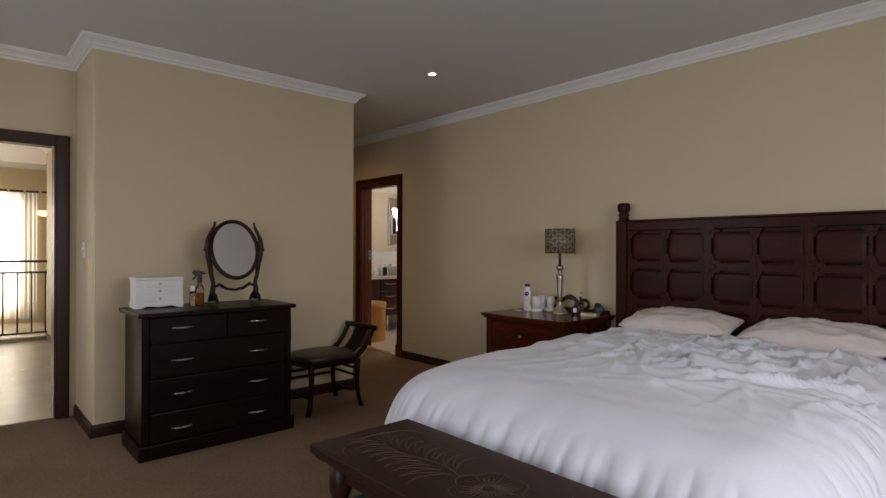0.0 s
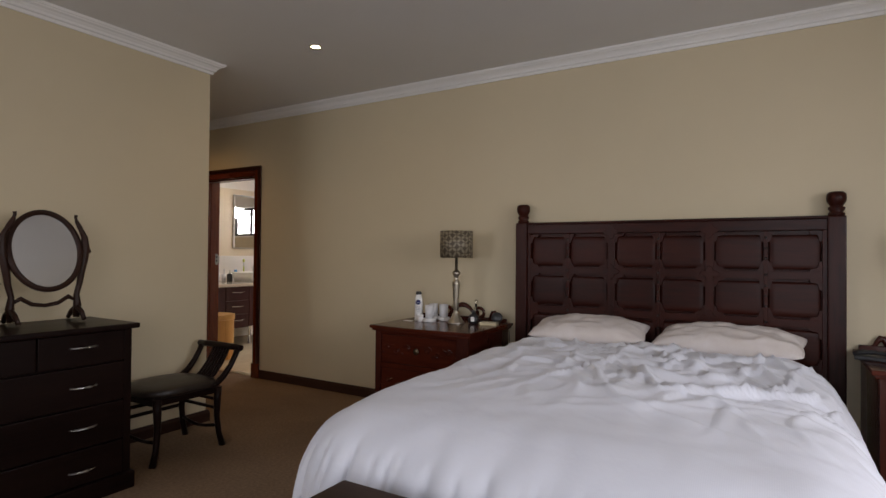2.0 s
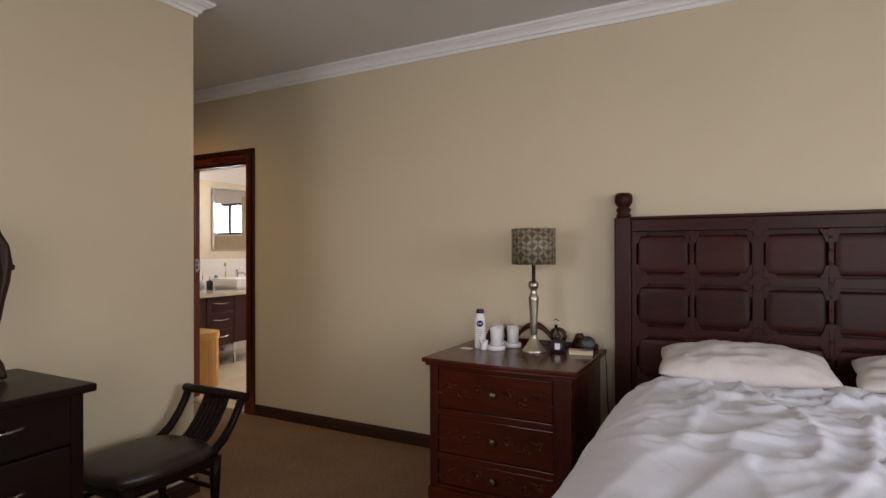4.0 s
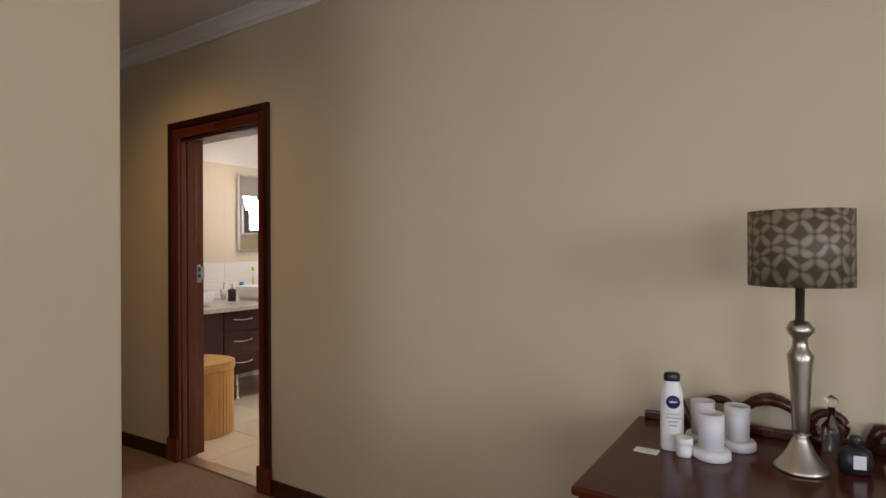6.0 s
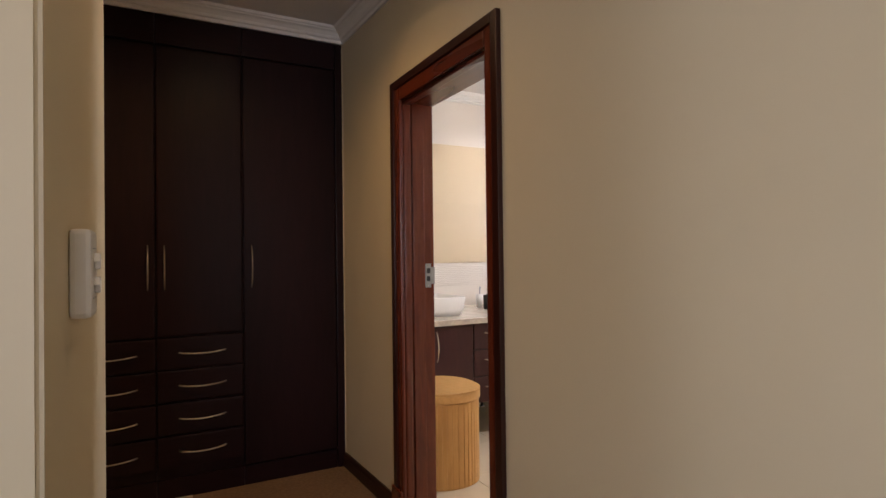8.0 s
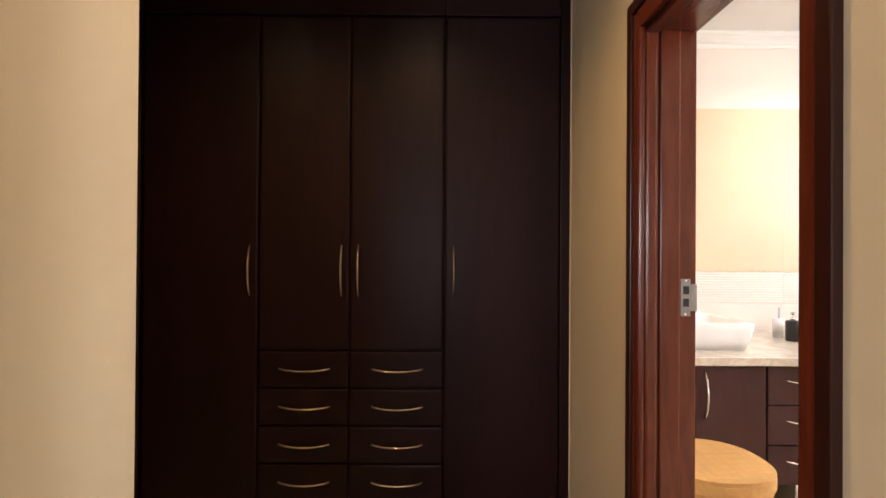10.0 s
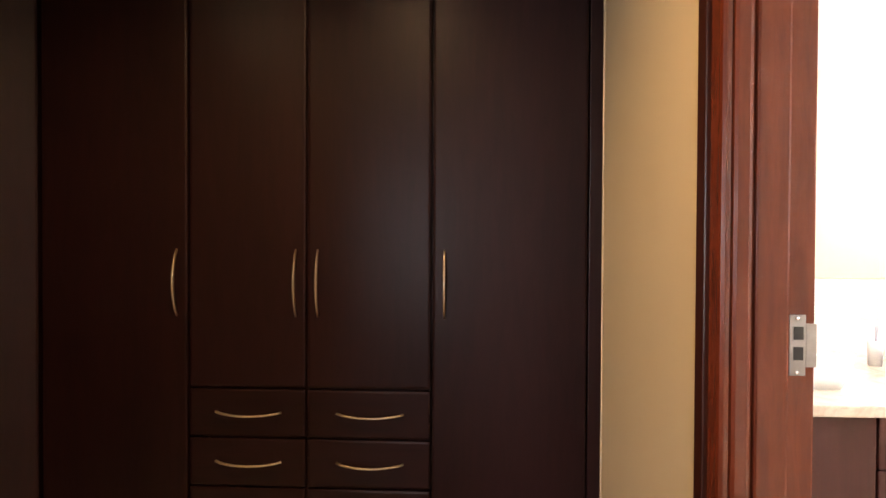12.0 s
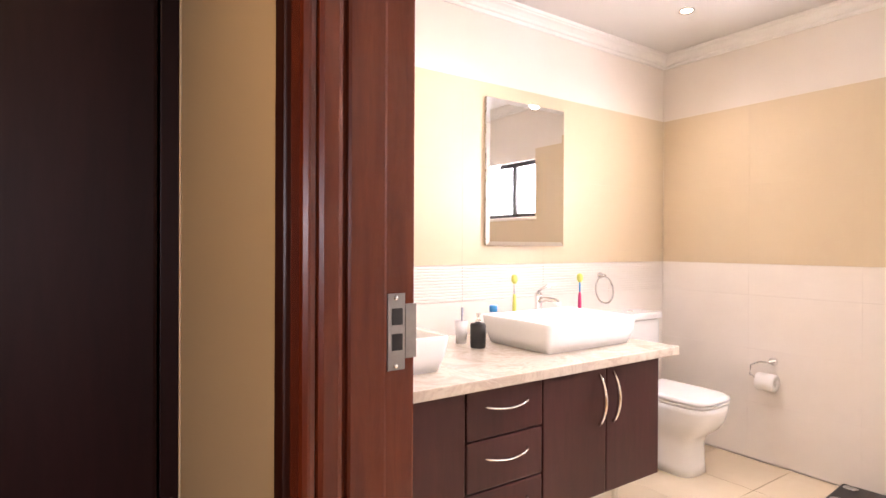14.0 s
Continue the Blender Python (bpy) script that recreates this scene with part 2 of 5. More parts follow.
def duvet_material():
    """White cotton with a fine woven stripe."""
    m, nt, b = material("white_striped_cotton")
    mp = coords(nt)
    w = node(nt, "ShaderNodeTexWave", Scale=62.0, Distortion=0.0)
    w.bands_direction = "Y"
    n1 = node(nt, "ShaderNodeTexNoise", Scale=3.0, Detail=3.0)
    n2 = node(nt, "ShaderNodeTexNoise", Scale=9.0, Detail=5.0)
    nt.links.new(mp.outputs[0], w.inputs["Vector"])
    nt.links.new(mp.outputs[0], n1.inputs["Vector"])
    nt.links.new(mp.outputs[0], n2.inputs["Vector"])
    r = ramp(nt, w.outputs["Fac"], [(0.35, (0.685, 0.695, 0.755)), (0.65, (0.705, 0.715, 0.775))])
    nt.links.new(r.outputs[0], b.inputs["Base Color"])
    b.inputs["Roughness"].default_value = 0.85
    b.inputs["Sheen Weight"].default_value = 0.2
    b1 = node(nt, "ShaderNodeBump", Strength=0.34, Distance=0.012)
    nt.links.new(n2.outputs["Fac"], b1.inputs["Height"])
    b2 = node(nt, "ShaderNodeBump", Strength=0.10, Distance=0.0006)
    nt.links.new(w.outputs["Fac"], b2.inputs["Height"])
    nt.links.new(b1.outputs[0], b2.inputs["Normal"])
    nt.links.new(b2.outputs[0], b.inputs["Normal"])
    return m


def shade_material():
    """Taupe silk with a pale interlaced petal print."""
    m, nt, b = material("petal_print_silk")
    c = nt.nodes.new("ShaderNodeTexCoord")
    sep = nt.nodes.new("ShaderNodeSeparateXYZ")
    nt.links.new(c.outputs["Object"], sep.inputs[0])

    def calc(op, a, b=None):
        n = nt.nodes.new("ShaderNodeMath")
        n.operation = op
        for k, v in enumerate((a, b)):
            if v is None:
                continue
            if isinstance(v, (int, float)):
                n.inputs[k].default_value = v
            else:
                nt.links.new(v, n.inputs[k])
        return n.outputs[0]
    sway = node(nt, "ShaderNodeTexNoise", Scale=14.0, Detail=1.0)
    nt.links.new(c.outputs["Object"], sway.inputs["Vector"])
    u = calc("MULTIPLY", calc("ARCTAN2", sep.outputs[1], sep.outputs[0]), 6.0)
    v = calc("ADD", calc("MULTIPLY", sep.outputs[2], 50.0), calc("MULTIPLY", sway.outputs["Fac"], 4.0))
    a, d = calc("ADD", u, v), calc("SUBTRACT", u, v)
    along = calc("MULTIPLY", calc("POWER", calc("ABSOLUTE", calc("COSINE", a)), 5.0), calc("ABSOLUTE", calc("SINE", d)))
    across = calc("MULTIPLY", calc("POWER", calc("ABSOLUTE", calc("COSINE", d)), 5.0), calc("ABSOLUTE", calc("SINE", a)))
    petal = calc("MAXIMUM", along, across)
    thread = node(nt, "ShaderNodeTexNoise", Scale=320.0, Detail=2.0)
    nt.links.new(c.outputs["Object"], thread.inputs["Vector"])
    r = ramp(nt, petal, [(0.20, (0.085, 0.064, 0.040)), (0.36, (0.17, 0.138, 0.09)), (0.75, (0.265, 0.225, 0.155))])
    nt.links.new(r.outputs[0], b.inputs["Base Color"])
    b.inputs["Roughness"].default_value = 0.5
    bump(nt, b, thread.outputs["Fac"], 0.2, 0.001)
    return m


def marble_material():
    m, nt, b = material("beige_marble")
    mp = coords(nt)
    n1 = node(nt, "ShaderNodeTexNoise", Scale=5.0, Detail=8.0, Roughness=0.7, Distortion=1.2)
    n2 = node(nt, "ShaderNodeTexNoise", Scale=40.0, Detail=4.0)
    nt.links.new(mp.outputs[0], n1.inputs["Vector"])
    nt.links.new(mp.outputs[0], n2.inputs["Vector"])
    r = ramp(nt, n1.outputs["Fac"], [(0.3, (0.42, 0.35, 0.28)), (0.47, (0.62, 0.56, 0.48)), (0.55, (0.50, 0.43, 0.36)), (0.7, (0.68, 0.63, 0.56))])
    nt.links.new(r.outputs[0], b.inputs["Base Color"])
    b.inputs["Roughness"].default_value = 0.14
    bump(nt, b, n2.outputs["Fac"], 0.02, 0.001)
    return m


def glass_material(name, colour=(1, 1, 1), rough=0.0):
    m, nt, b = material(name)
    b.inputs["Base Color"].default_value = (*colour, 1)
    b.inputs["Transmission Weight"].default_value = 1.0
    b.inputs["Roughness"].default_value = rough
    b.inputs["IOR"].default_value = 1.45
    return m


def mirror_material():
    m, nt, b = material("mirror_silver")
    b.inputs["Base Color"].default_value = (0.86, 0.87, 0.87, 1)
    b.inputs["Metallic"].default_value = 1.0
    b.inputs["Roughness"].default_value = 0.015
    return m


def glow_material(name, colour, strength):
    m, nt, b = material(name)
    b.inputs["Base Color"].default_value = (*colour, 1)
    b.inputs["Emission Color"].default_value = (*colour, 1)
    b.inputs["Emission Strength"].default_value = strength
    return m


def sheer_material():
    m, nt, b = material("sheer_curtain")
    b.inputs["Base Color"].default_value = (0.85, 0.84, 0.80, 1)
    b.inputs["Roughness"].default_value = 0.9
    tr = nt.nodes.new("ShaderNodeBsdfTranslucent")
    tr.inputs[0].default_value = (0.9, 0.89, 0.85, 1)
    mx = nt.nodes.new("ShaderNodeMixShader")
    mx.inputs[0].default_value = 0.6
    nt.links.new(b.outputs[0], mx.inputs[1])
    nt.links.new(tr.outputs[0], mx.inputs[2])
    nt.links.new(mx.outputs[0], nt.nodes["Material Output"].inputs[0])
    return m


CARPET, DUVET, SHADE, MARBLE = carpet_material(), duvet_material(), shade_material(), marble_material()
GLASS, MIRROR = glass_material("clear_glass"), mirror_material()
PINKGLASS = glass_material("tinted_bottle", (0.95, 0.80, 0.75), 0.05)
LAMP_ON = glow_material("lit_downlight", (1.0, 0.76, 0.44), 80)
SCONCE = glow_material("lit_sconce_glass", (1.0, 0.86, 0.62), 1.6)
SHEER = sheer_material()


# ---------------------------------------------------------------- shaping
def bx(bm, x0, x1, y0, y1, z0, z1, bevel=0.0, segments=2):
    """Adds a box, its edges rounded."""
    r = bmesh.ops.create_cube(bm, size=1)
    vs = r["verts"]
    for v in vs:
        v.co = ((x0 + x1) / 2 + v.co.x * (x1 - x0), (y0 + y1) / 2 + v.co.y * (y1 - y0), (z0 + z1) / 2 + v.co.z * (z1 - z0))
    if bevel:
        edges = list({e for v in vs for e in v.link_edges})
        bmesh.ops.bevel(bm, geom=edges, offset=bevel, segments=segments, profile=0.6, affect="EDGES")
    return bm


def box(x0, x1, y0, y1, z0, z1, bevel=0.0):
    return bx(bmesh.new(), x0, x1, y0, y1, z0, z1, bevel)


def lathe(profile, cx=0, cy=0, cz=0, steps=32, squash=1.0, bm=None):
    """Turns a profile of (radius, height) about the upright through (cx, cy, cz)."""
    bm = bm or bmesh.new()
    rings = []
    for r, z in profile:
        rings.append([bm.verts.new((cx + r * math.cos(2 * math.pi * i / steps), cy + squash * r * math.sin(2 * math.pi * i / steps), cz + z)) for i in range(steps)])
    for a, b in zip(rings, rings[1:]):
        for i in range(steps):
            j = (i + 1) % steps
            f = bm.faces.new((a[i], a[j], b[j], b[i]))
            f.smooth = True
    if profile[0][0] > 1e-6:
        bm.faces.new(rings[0][::-1])
    if profile[-1][0] > 1e-6:
        bm.faces.new(rings[-1])
    bmesh.ops.remove_doubles(bm, verts=bm.verts[:], dist=1e-6)
    return bm


def tube(points, radius, sides=8, bm=None, flat=1.0, closed=False):
    """A rod of round section (or of flattened section) along a line of points; radius may be a list."""
    bm = bm or bmesh.new()
    pts = [Vector(p) for p in points]
    n = len(pts)
    radii = radius if isinstance(radius, (list, tuple)) else [radius] * n
    rings = []
    for i, p in enumerate(pts):
        a, b = pts[(i - 1) % n if closed else max(i - 1, 0)], pts[(i + 1) % n if closed else min(i + 1, n - 1)]
        d = (b - a).normalized()
        up = Vector((0, 0, 1)) if abs(d.z) < 0.95 else Vector((0, 1, 0))
        u = d.cross(up).normalized()
        w = u.cross(d).normalized()
        rings.append([bm.verts.new(p + radii[i] * (math.cos(2 * math.pi * k / sides) * u + flat * math.sin(2 * math.pi * k / sides) * w)) for k in range(sides)])
    pairs = list(zip(rings, rings[1:])) + ([(rings[-1], rings[0])] if closed else [])
    for a, b in pairs:
        for k in range(sides):
            f = bm.faces.new((a[k], a[(k + 1) % sides], b[(k + 1) % sides], b[k]))
            f.smooth = True
    if not closed:
        bm.faces.new(rings[0][::-1])
        bm.faces.new(rings[-1])
    bmesh.ops.recalc_face_normals(bm, faces=bm.faces[:])
    return bm


def slab(outline, z0, z1, bevel=0.0, plane="xy", bm=None):
    """An outline given a thickness: in xy it rises from z0 to z1; in yz and xz it runs from z0 to z1 along the missing axis."""
    bm = bm or bmesh.new()

    def at(a, b, c):
        return {"xy": (a, b, c), "yz": (c, a, b), "xz": (a, c, b)}[plane]
    low = [bm.verts.new(at(a, b, z0)) for a, b in outline]
    high = [bm.verts.new(at(a, b, z1)) for a, b in outline]
    n = len(outline)
    faces = [bm.faces.new(low[::-1]), bm.faces.new(high)]
    faces += [bm.faces.new((low[i], low[(i + 1) % n], high[(i + 1) % n], high[i])) for i in range(n)]
    bmesh.ops.recalc_face_normals(bm, faces=faces)
    if bevel:
        es = [e for e in faces[0].edges] + [e for e in faces[1].edges]
        bmesh.ops.bevel(bm, geom=es, offset=bevel, segments=2, profile=0.6, affect="EDGES")
    return bm


def moved(bm, m):
    bmesh.ops.transform(bm, matrix=m, verts=bm.verts[:])
    return bm


def mesh_of(name, bm, mat, smooth=False):
    me = bpy.data.meshes.new(name)
    if smooth:
        for f in bm.faces:
            f.smooth = True
    bm.to_mesh(me)
    bm.free()
    me.materials.append(mat)
    return me


def part(name, bm, mat, parent=None, label="", smooth=False):
    """One mesh object under a thing or under a part."""
    ob = new(name, mesh_of(name, bm, mat, smooth))
    if parent is not None:
        ob.parent = parent
    if label:
        tagged(ob, label)
    return ob


def thing(name, label, category, group="", m=None):
    ob = new(name)
    if m is not None:
        ob.matrix_world = m
    return tagged(ob, label, category, group)


def setting(name, bm, mat, label, category, parent=None):
    return tagged(part(name, bm, mat, parent), label, category, kind="structure")


def run(profile, x0, y0, x1, y1, nx, ny, z, e0=0, e1=0):
    """A moulding along a wall from (x0, y0) to (x1, y1); the wall looks to (nx, ny). profile: (out, up). e0, e1: +1 mitres the end
    round an outer corner, -1 into an inner one."""
    bm = bmesh.new()
    d = Vector((x1 - x0, y1 - y0, 0)).normalized()
    n = Vector((nx, ny, 0))
    rings = []
    for p, s, e in ((Vector((x0, y0, 0)), -1, e0), (Vector((x1, y1, 0)), 1, e1)):
        rings.append([bm.verts.new(p + n * o + d * (s * e * o) + Vector((0, 0, z + u))) for o, u in profile])
    k = len(profile)
    for i in range(k):
        bm.faces.new((rings[0][i], rings[0][(i + 1) % k], rings[1][(i + 1) % k], rings[1][i]))
    bm.faces.new(rings[0][::-1])
    bm.faces.new(rings[1])
    bmesh.ops.recalc_face_normals(bm, faces=bm.faces[:])
    return bm


# ---------------------------------------------------------------- the building
H = 2.675
XE, YD, XP, YN = 3.692, 3.991, 2.503, 4.935   # headboard wall, chest wall, passage corner, back of the projecting wall
XW = 3.662                                # the headboard wall where it meets the wardrobes, out of square
YW, XB, YB = 6.49, 6.96, 7.29             # wardrobe front, bathroom end wall, vanity wall

floor = setting("floor", box(-1.65, XE + 0.08, -1.75, 7.2, -0.12, 0.0), CARPET, "brown cut-pile carpet in bedroom and dressing passage", "carpet")
setting("floor_landing", box(-3.2, 2.8, 4.70, 11.4, -0.12, 0.004), LANDING, "pale polished floor of the bright landing", "floor")

bm = bmesh.new()
for r in ((-1.75, 4.86, 0, H), (5.71, 5.80, 0, H), (4.86, 5.71, 2.05, H)):
    bx(bm, XE, XE + 0.16, r[0], r[1], r[2], r[3])
slab([(XE, 5.80), (XE + 0.16, 5.80), (XE + 0.16, 7.44), (XW, 7.44), (XW, YW)], 0, H, bm=bm)
wall_e = setting("wall_east", bm, CREAM, "cream painted wall behind the bed", "wall")
bm = bmesh.new()
bx(bm, 0.468, XP, YD, YN, 0, H)
up = [e for e in bm.edges if abs((e.verts[0].co - e.verts[1].co).z) > 1]
bmesh.ops.bevel(bm, geom=up, offset=0.008, segments=3, affect="EDGES")
setting("wall_projecting", bm, CREAM, "cream painted wall behind the chest of drawers", "wall")
bm = bmesh.new()
for r in ((-1.65, -0.49, 0, H), (0.36, 0.468, 0, H), (-0.49, 0.36, 2.05, H)):
    bx(bm, r[0], r[1], 4.65, 4.80, r[2], r[3])
setting("wall_north", bm, CREAM, "cream painted wall round the landing door", "wall")
# unseen wall; its openings are placed to let the added sky lamps in
bm = bmesh.new()
for r in ((-1.75, -1.3, 0, H), (0.9, 2.6, 0, H), (4.2, 4.80, 0, H), (2.6, 4.2, 0, 0.9), (2.6, 4.2, 2.12, H), (-1.3, 0.9, 2.12, H)):
    bx(bm, -1.65, -1.5, r[0], r[1], r[2], r[3])
setting("wall_west", bm, CREAM, "unseen cream painted wall with openings assumed for daylight", "wall")
# unseen wall; the window is assumed, to light the bed from the right
bm = bmesh.new()
for r in ((-1.5, 0.5, 0, H), (2.1, XE, 0, H), (0.5, 2.1, 0, 0.9), (0.5, 2.1, 2.1, H)):
    bx(bm, r[0], r[1], -1.75, -1.6, r[2], r[3])
setting("wall_south", bm, CREAM, "unseen cream painted wall with a window assumed for daylight", "wall")
setting("wall_landing", box(0.77, 0.92, YN, 9.2, 0, H), CREAM, "cream painted wall along the landing", "wall")
setting("wall_wardrobe_back", box(0.92, XW, 7.10, 7.2, 0, H), CREAM, "plain wall behind the wardrobes", "wall")
bm = bmesh.new()
bx(bm, -3.2, -3.05, 4.8, 11.4, 0, H)
bx(bm, -3.05, -1.65, 4.65, 4.8, 0, H)
bx(bm, 2.65, 2.8, 9.05, 11.4, 0, H)
bx(bm, 0.92, 2.65, 9.05, 9.2, 0, H)
for r in ((-3.05, -1.9, 0, H), (0.70, 2.65, 0, H), (-1.9, 0.70, 2.12, H), (-1.9, 0.70, 0, 0.25)):
    bx(bm, r[0], r[1], 11.25, 11.4, r[2], r[3])
setting("wall_landing_far", bm, CREAM, "cream walls round the stairwell with a tall window", "wall")
bm = bmesh.new()
bx(bm, -3.2, 2.8, 4.80, 11.4, H, H + 0.1)
setting("ceiling_landing", bm, CEIL, "white painted ceiling over the landing", "ceiling")
setting("ceiling", box(-1.65, XE, -1.75, 4.80, H, H + 0.1), CEIL, "white painted bedroom ceiling", "ceiling")
setting("ceiling_passage", box(0.92, XE, 4.80, 7.2, H, H + 0.104), CEIL, "white painted ceiling over the dressing passage", "ceiling")

# bathroom shell
setting("floor_bathroom", box(XE + 0.08, XB + 0.2, 4.2, YB + 0.1, -0.12, -0.006), GROUT, "cream tiled bathroom floor", "floor")
setting("wall_bathroom_back", box(XE + 0.16, XB, YB + 0.008, YB + 0.15, 0, H), BATH_P, "tiled bathroom wall with a white painted band", "wall")
bm = bmesh.new()
for r in ((4.2, 5.10, 0, H), (5.93, YB + 0.15, 0, H), (5.10, 5.93, 0, 1.60), (5.10, 5.93, 2.13, H)):
    bx(bm, XB + 0.008, XB + 0.158, r[0], r[1], r[2], r[3])
setting("wall_bathroom_end", bm, BATH_P, "tiled bathroom end wall with a high window", "wall")
setting("wall_bathroom_south", box(XE + 0.16, XB, 4.2, 4.35, 0, H), BATH_P, "pale bathroom wall", "wall")
setting("ceiling_bathroom", box(XE + 0.16, XB + 0.158, 4.2, YB + 0.15, H + 0.002, H + 0.1), CEIL, "white painted bathroom ceiling", "ceiling")

# mouldings
CORN = [(0, 0), (0.012, 0), (0.014, 0.018), (0.026, 0.022), (0.030, 0.036), (0.045, 0.050), (0.062, 0.058), (0.064, 0.064), (0.074, 0.066), (0.080, 0.080), (0, 0.080)]
BASE = [(0, 0), (0.018, 0), (0.018, 0.062), (0.013, 0.074), (0.010, 0.084), (0, 0.084)]
ZC = H - 0.080
for name, mat, prof, z, rows in (
    ("cornice", PLASTER, CORN, ZC, (
        (XE, -1.6, XE, 5.80, -1, 0, -1, 0), (XE, 5.80, XW, YW, -1, 0, 0, -1), (0.468, YD, XP, YD, 0, -1, 1, 1), (XP, YD, XP, YN, 1, 0, 1, 1),
        (0.468, YD, 0.468, 4.65, -1, 0, 1, -1), (-1.5, 4.65, 0.468, 4.65, 0, -1, -1, -1), (1.10, YW, XW, YW, 0, -1, -1, -1),
        (-1.5, -1.6, -1.5, 4.65, 1, 0, -1, -1), (-1.5, -1.6, XE, -1.6, 0, 1, -1, -1), (0.92, YN, XP, YN, 0, 1, -1, 1))),
    ("cornice_bathroom", PLASTER, CORN, ZC, (
        (XE + 0.16, YB + 0.008, XB + 0.008, YB + 0.008, 0, -1, -1, -1), (XB + 0.008, 4.35, XB + 0.008, YB + 0.008, -1, 0, -1, -1),
        (XE + 0.16, 4.35, XE + 0.16, YB + 0.008, 1, 0, -1, -1))),
    ("cornice_landing", PLASTER, CORN, ZC, ((-3.05, 11.25, 2.65, 11.25, 0, -1, -1, -1), (0.77, 4.8, 0.77, 9.2, -1, 0, 0, 1))),
):
    bm = bmesh.new()
    for r in rows:
        part_bm = run(prof, r[0], r[1], r[2], r[3], r[4], r[5], z, r[6], r[7])
        tmp = bpy.data.meshes.new("tmp")
        part_bm.to_mesh(tmp)
        part_bm.free()
        bm.from_mesh(tmp)
        bpy.data.meshes.remove(tmp)
    setting(name, bm, mat, "white moulded plaster cornice along the ceiling", "cornice")
for x0, y0, x1, y1, nx, ny, e0, e1 in (
        (XE, -1.6, XE, 4.80, -1, 0, -1, 0), (XE, 5.764, XW, YW, -1, 0, 0, 0), (0.468, YD, XP, YD, 0, -1, 1, 1), (XP, YD, XP, YN, 1, 0, 1, 1),
        (0.468, YD, 0.468, 4.65, -1, 0, 1, -1), (-1.5, -1.6, XE, -1.6, 0, 1, -1, -1), (0.77, 4.8, 0.77, 9.2, -1, 0, 0, 0)):
    setting("baseboard", run(BASE, x0, y0, x1, y1, nx, ny, 0, e0, e1), SKIRT_X if ny else SKIRT, "dark wooden skirting board with a moulded top", "skirting")

# bathroom doorway: rebated mahogany frame with stepped architrave
door = thing("door_bathroom", "open doorway with a stepped mahogany frame to the bathroom", "door frame")
tagged(door, kind="structure")
for y0, s in ((4.80, 1), (5.764, -1)):
    def jb(a, b, x0, x1, z1=2.147, bev=0.004):
        ya, yb = sorted((y0 + s * a, y0 + s * b))
        return box(x0, x1, ya, yb, 0, z1, bev)
    # outer pieces take the darkened mahogany: shade put into the colour
    part("architrave_outer", jb(0.0, 0.040, 3.672, 3.70), DOORF_M, door)
    part("architrave_inner", jb(0.0405, 0.095, 3.680, 3.702, 2.147, 0.009), MAHOG, door)
    part("door_stop", jb(0.0702, 0.097, 3.7025, 3.742, 2.05, 0.009), MAHOG, door)
    part("jamb_lining", jb(0.0745, 0.086, 3.752, 3.819, 2.05, 0.006), MAHOG, door)
    part("jamb", jb(0.062, 0.074, 3.744, 3.874, 2.05), MAHOG, door)
    part("plinth_block", jb(-0.012, 0.0975, 3.664, 3.6795, 0.145), MAHOG, door)
part("head_outer", box(3.672, 3.70, 4.8405, 5.7235, 2.107, 2.147, 0.004), DOORF_MY, door)
part("head_inner", box(3.680, 3.702, 4.898, 5.666, 2.045, 2.1065, 0.004), MAHOG_Y, door)
part("head_stop", box(3.7025, 3.742, 4.898, 5.666, 2.028, 2.0445, 0.004), MAHOG_Y, door)
part("head_jamb", box(3.744, 3.874, 4.8765, 5.6875, 2.040, 2.056, 0.004), MAHOG_Y, door)
part("threshold", box(3.70, 3.79, 4.89, 5.67, -0.004, 0.008, 0.003), BRASS, door, "thin metal threshold strip")
strike = part("strike_plate", box(3.824, 3.855, 5.6868, 5.6895, 1.126, 1.246, 0.001), DULL, door, "dull steel strike plate with two slots")
part("strike_lip", box(3.8555, 3.876, 5.6865, 5.6893, 1.143, 1.229, 0.001), DULL, strike)
for z in (1.150, 1.190):
    part("strike_slot", box(3.831, 3.850, 5.6855, 5.6866, z + 0.007, z + 0.033, 0.0004), BLACK, strike)
for z in (1.126, 1.232):
    part("screw", moved(lathe([(0.004, 0), (0.004, 0.0015), (0.0, 0.002)], steps=10), pose(3.838, 5.6868, z + 0.007, 90)), CHROME, strike)

# landing doorway
door = tagged(thing("door_landing", "open doorway with a dark stained frame to the landing", "door frame"), kind="structure")
for x0, x1 in ((0.335, 0.425), (-0.565, -0.475)):
    part("architrave", box(x0, x1, 4.628, 4.649, 0, 2.10, 0.005), DOORF, door)
    part("architrave_bead", box(x0 + 0.012, x1 - 0.012, 4.618, 4.6275, 0, 2.088, 0.004), DOORF, door)
for x0, x1 in ((0.33, 0.36), (-0.49, -0.46)):
    part("jamb", box(x0, x1, 4.650, 4.80, 0, 2.02, 0.003), DOORF, door)
part("head", box(-0.474, 0.334, 4.628, 4.649, 2.012, 2.10, 0.005), SKIRT_X, door)
part("head_jamb", box(-0.459, 0.329, 4.650, 4.80, 2.021, 2.05, 0.003), SKIRT_X, door)

# bathroom window
win = tagged(thing("window_1", "high bathroom window with dark bars and bright sky behind", "window"), kind="structure")
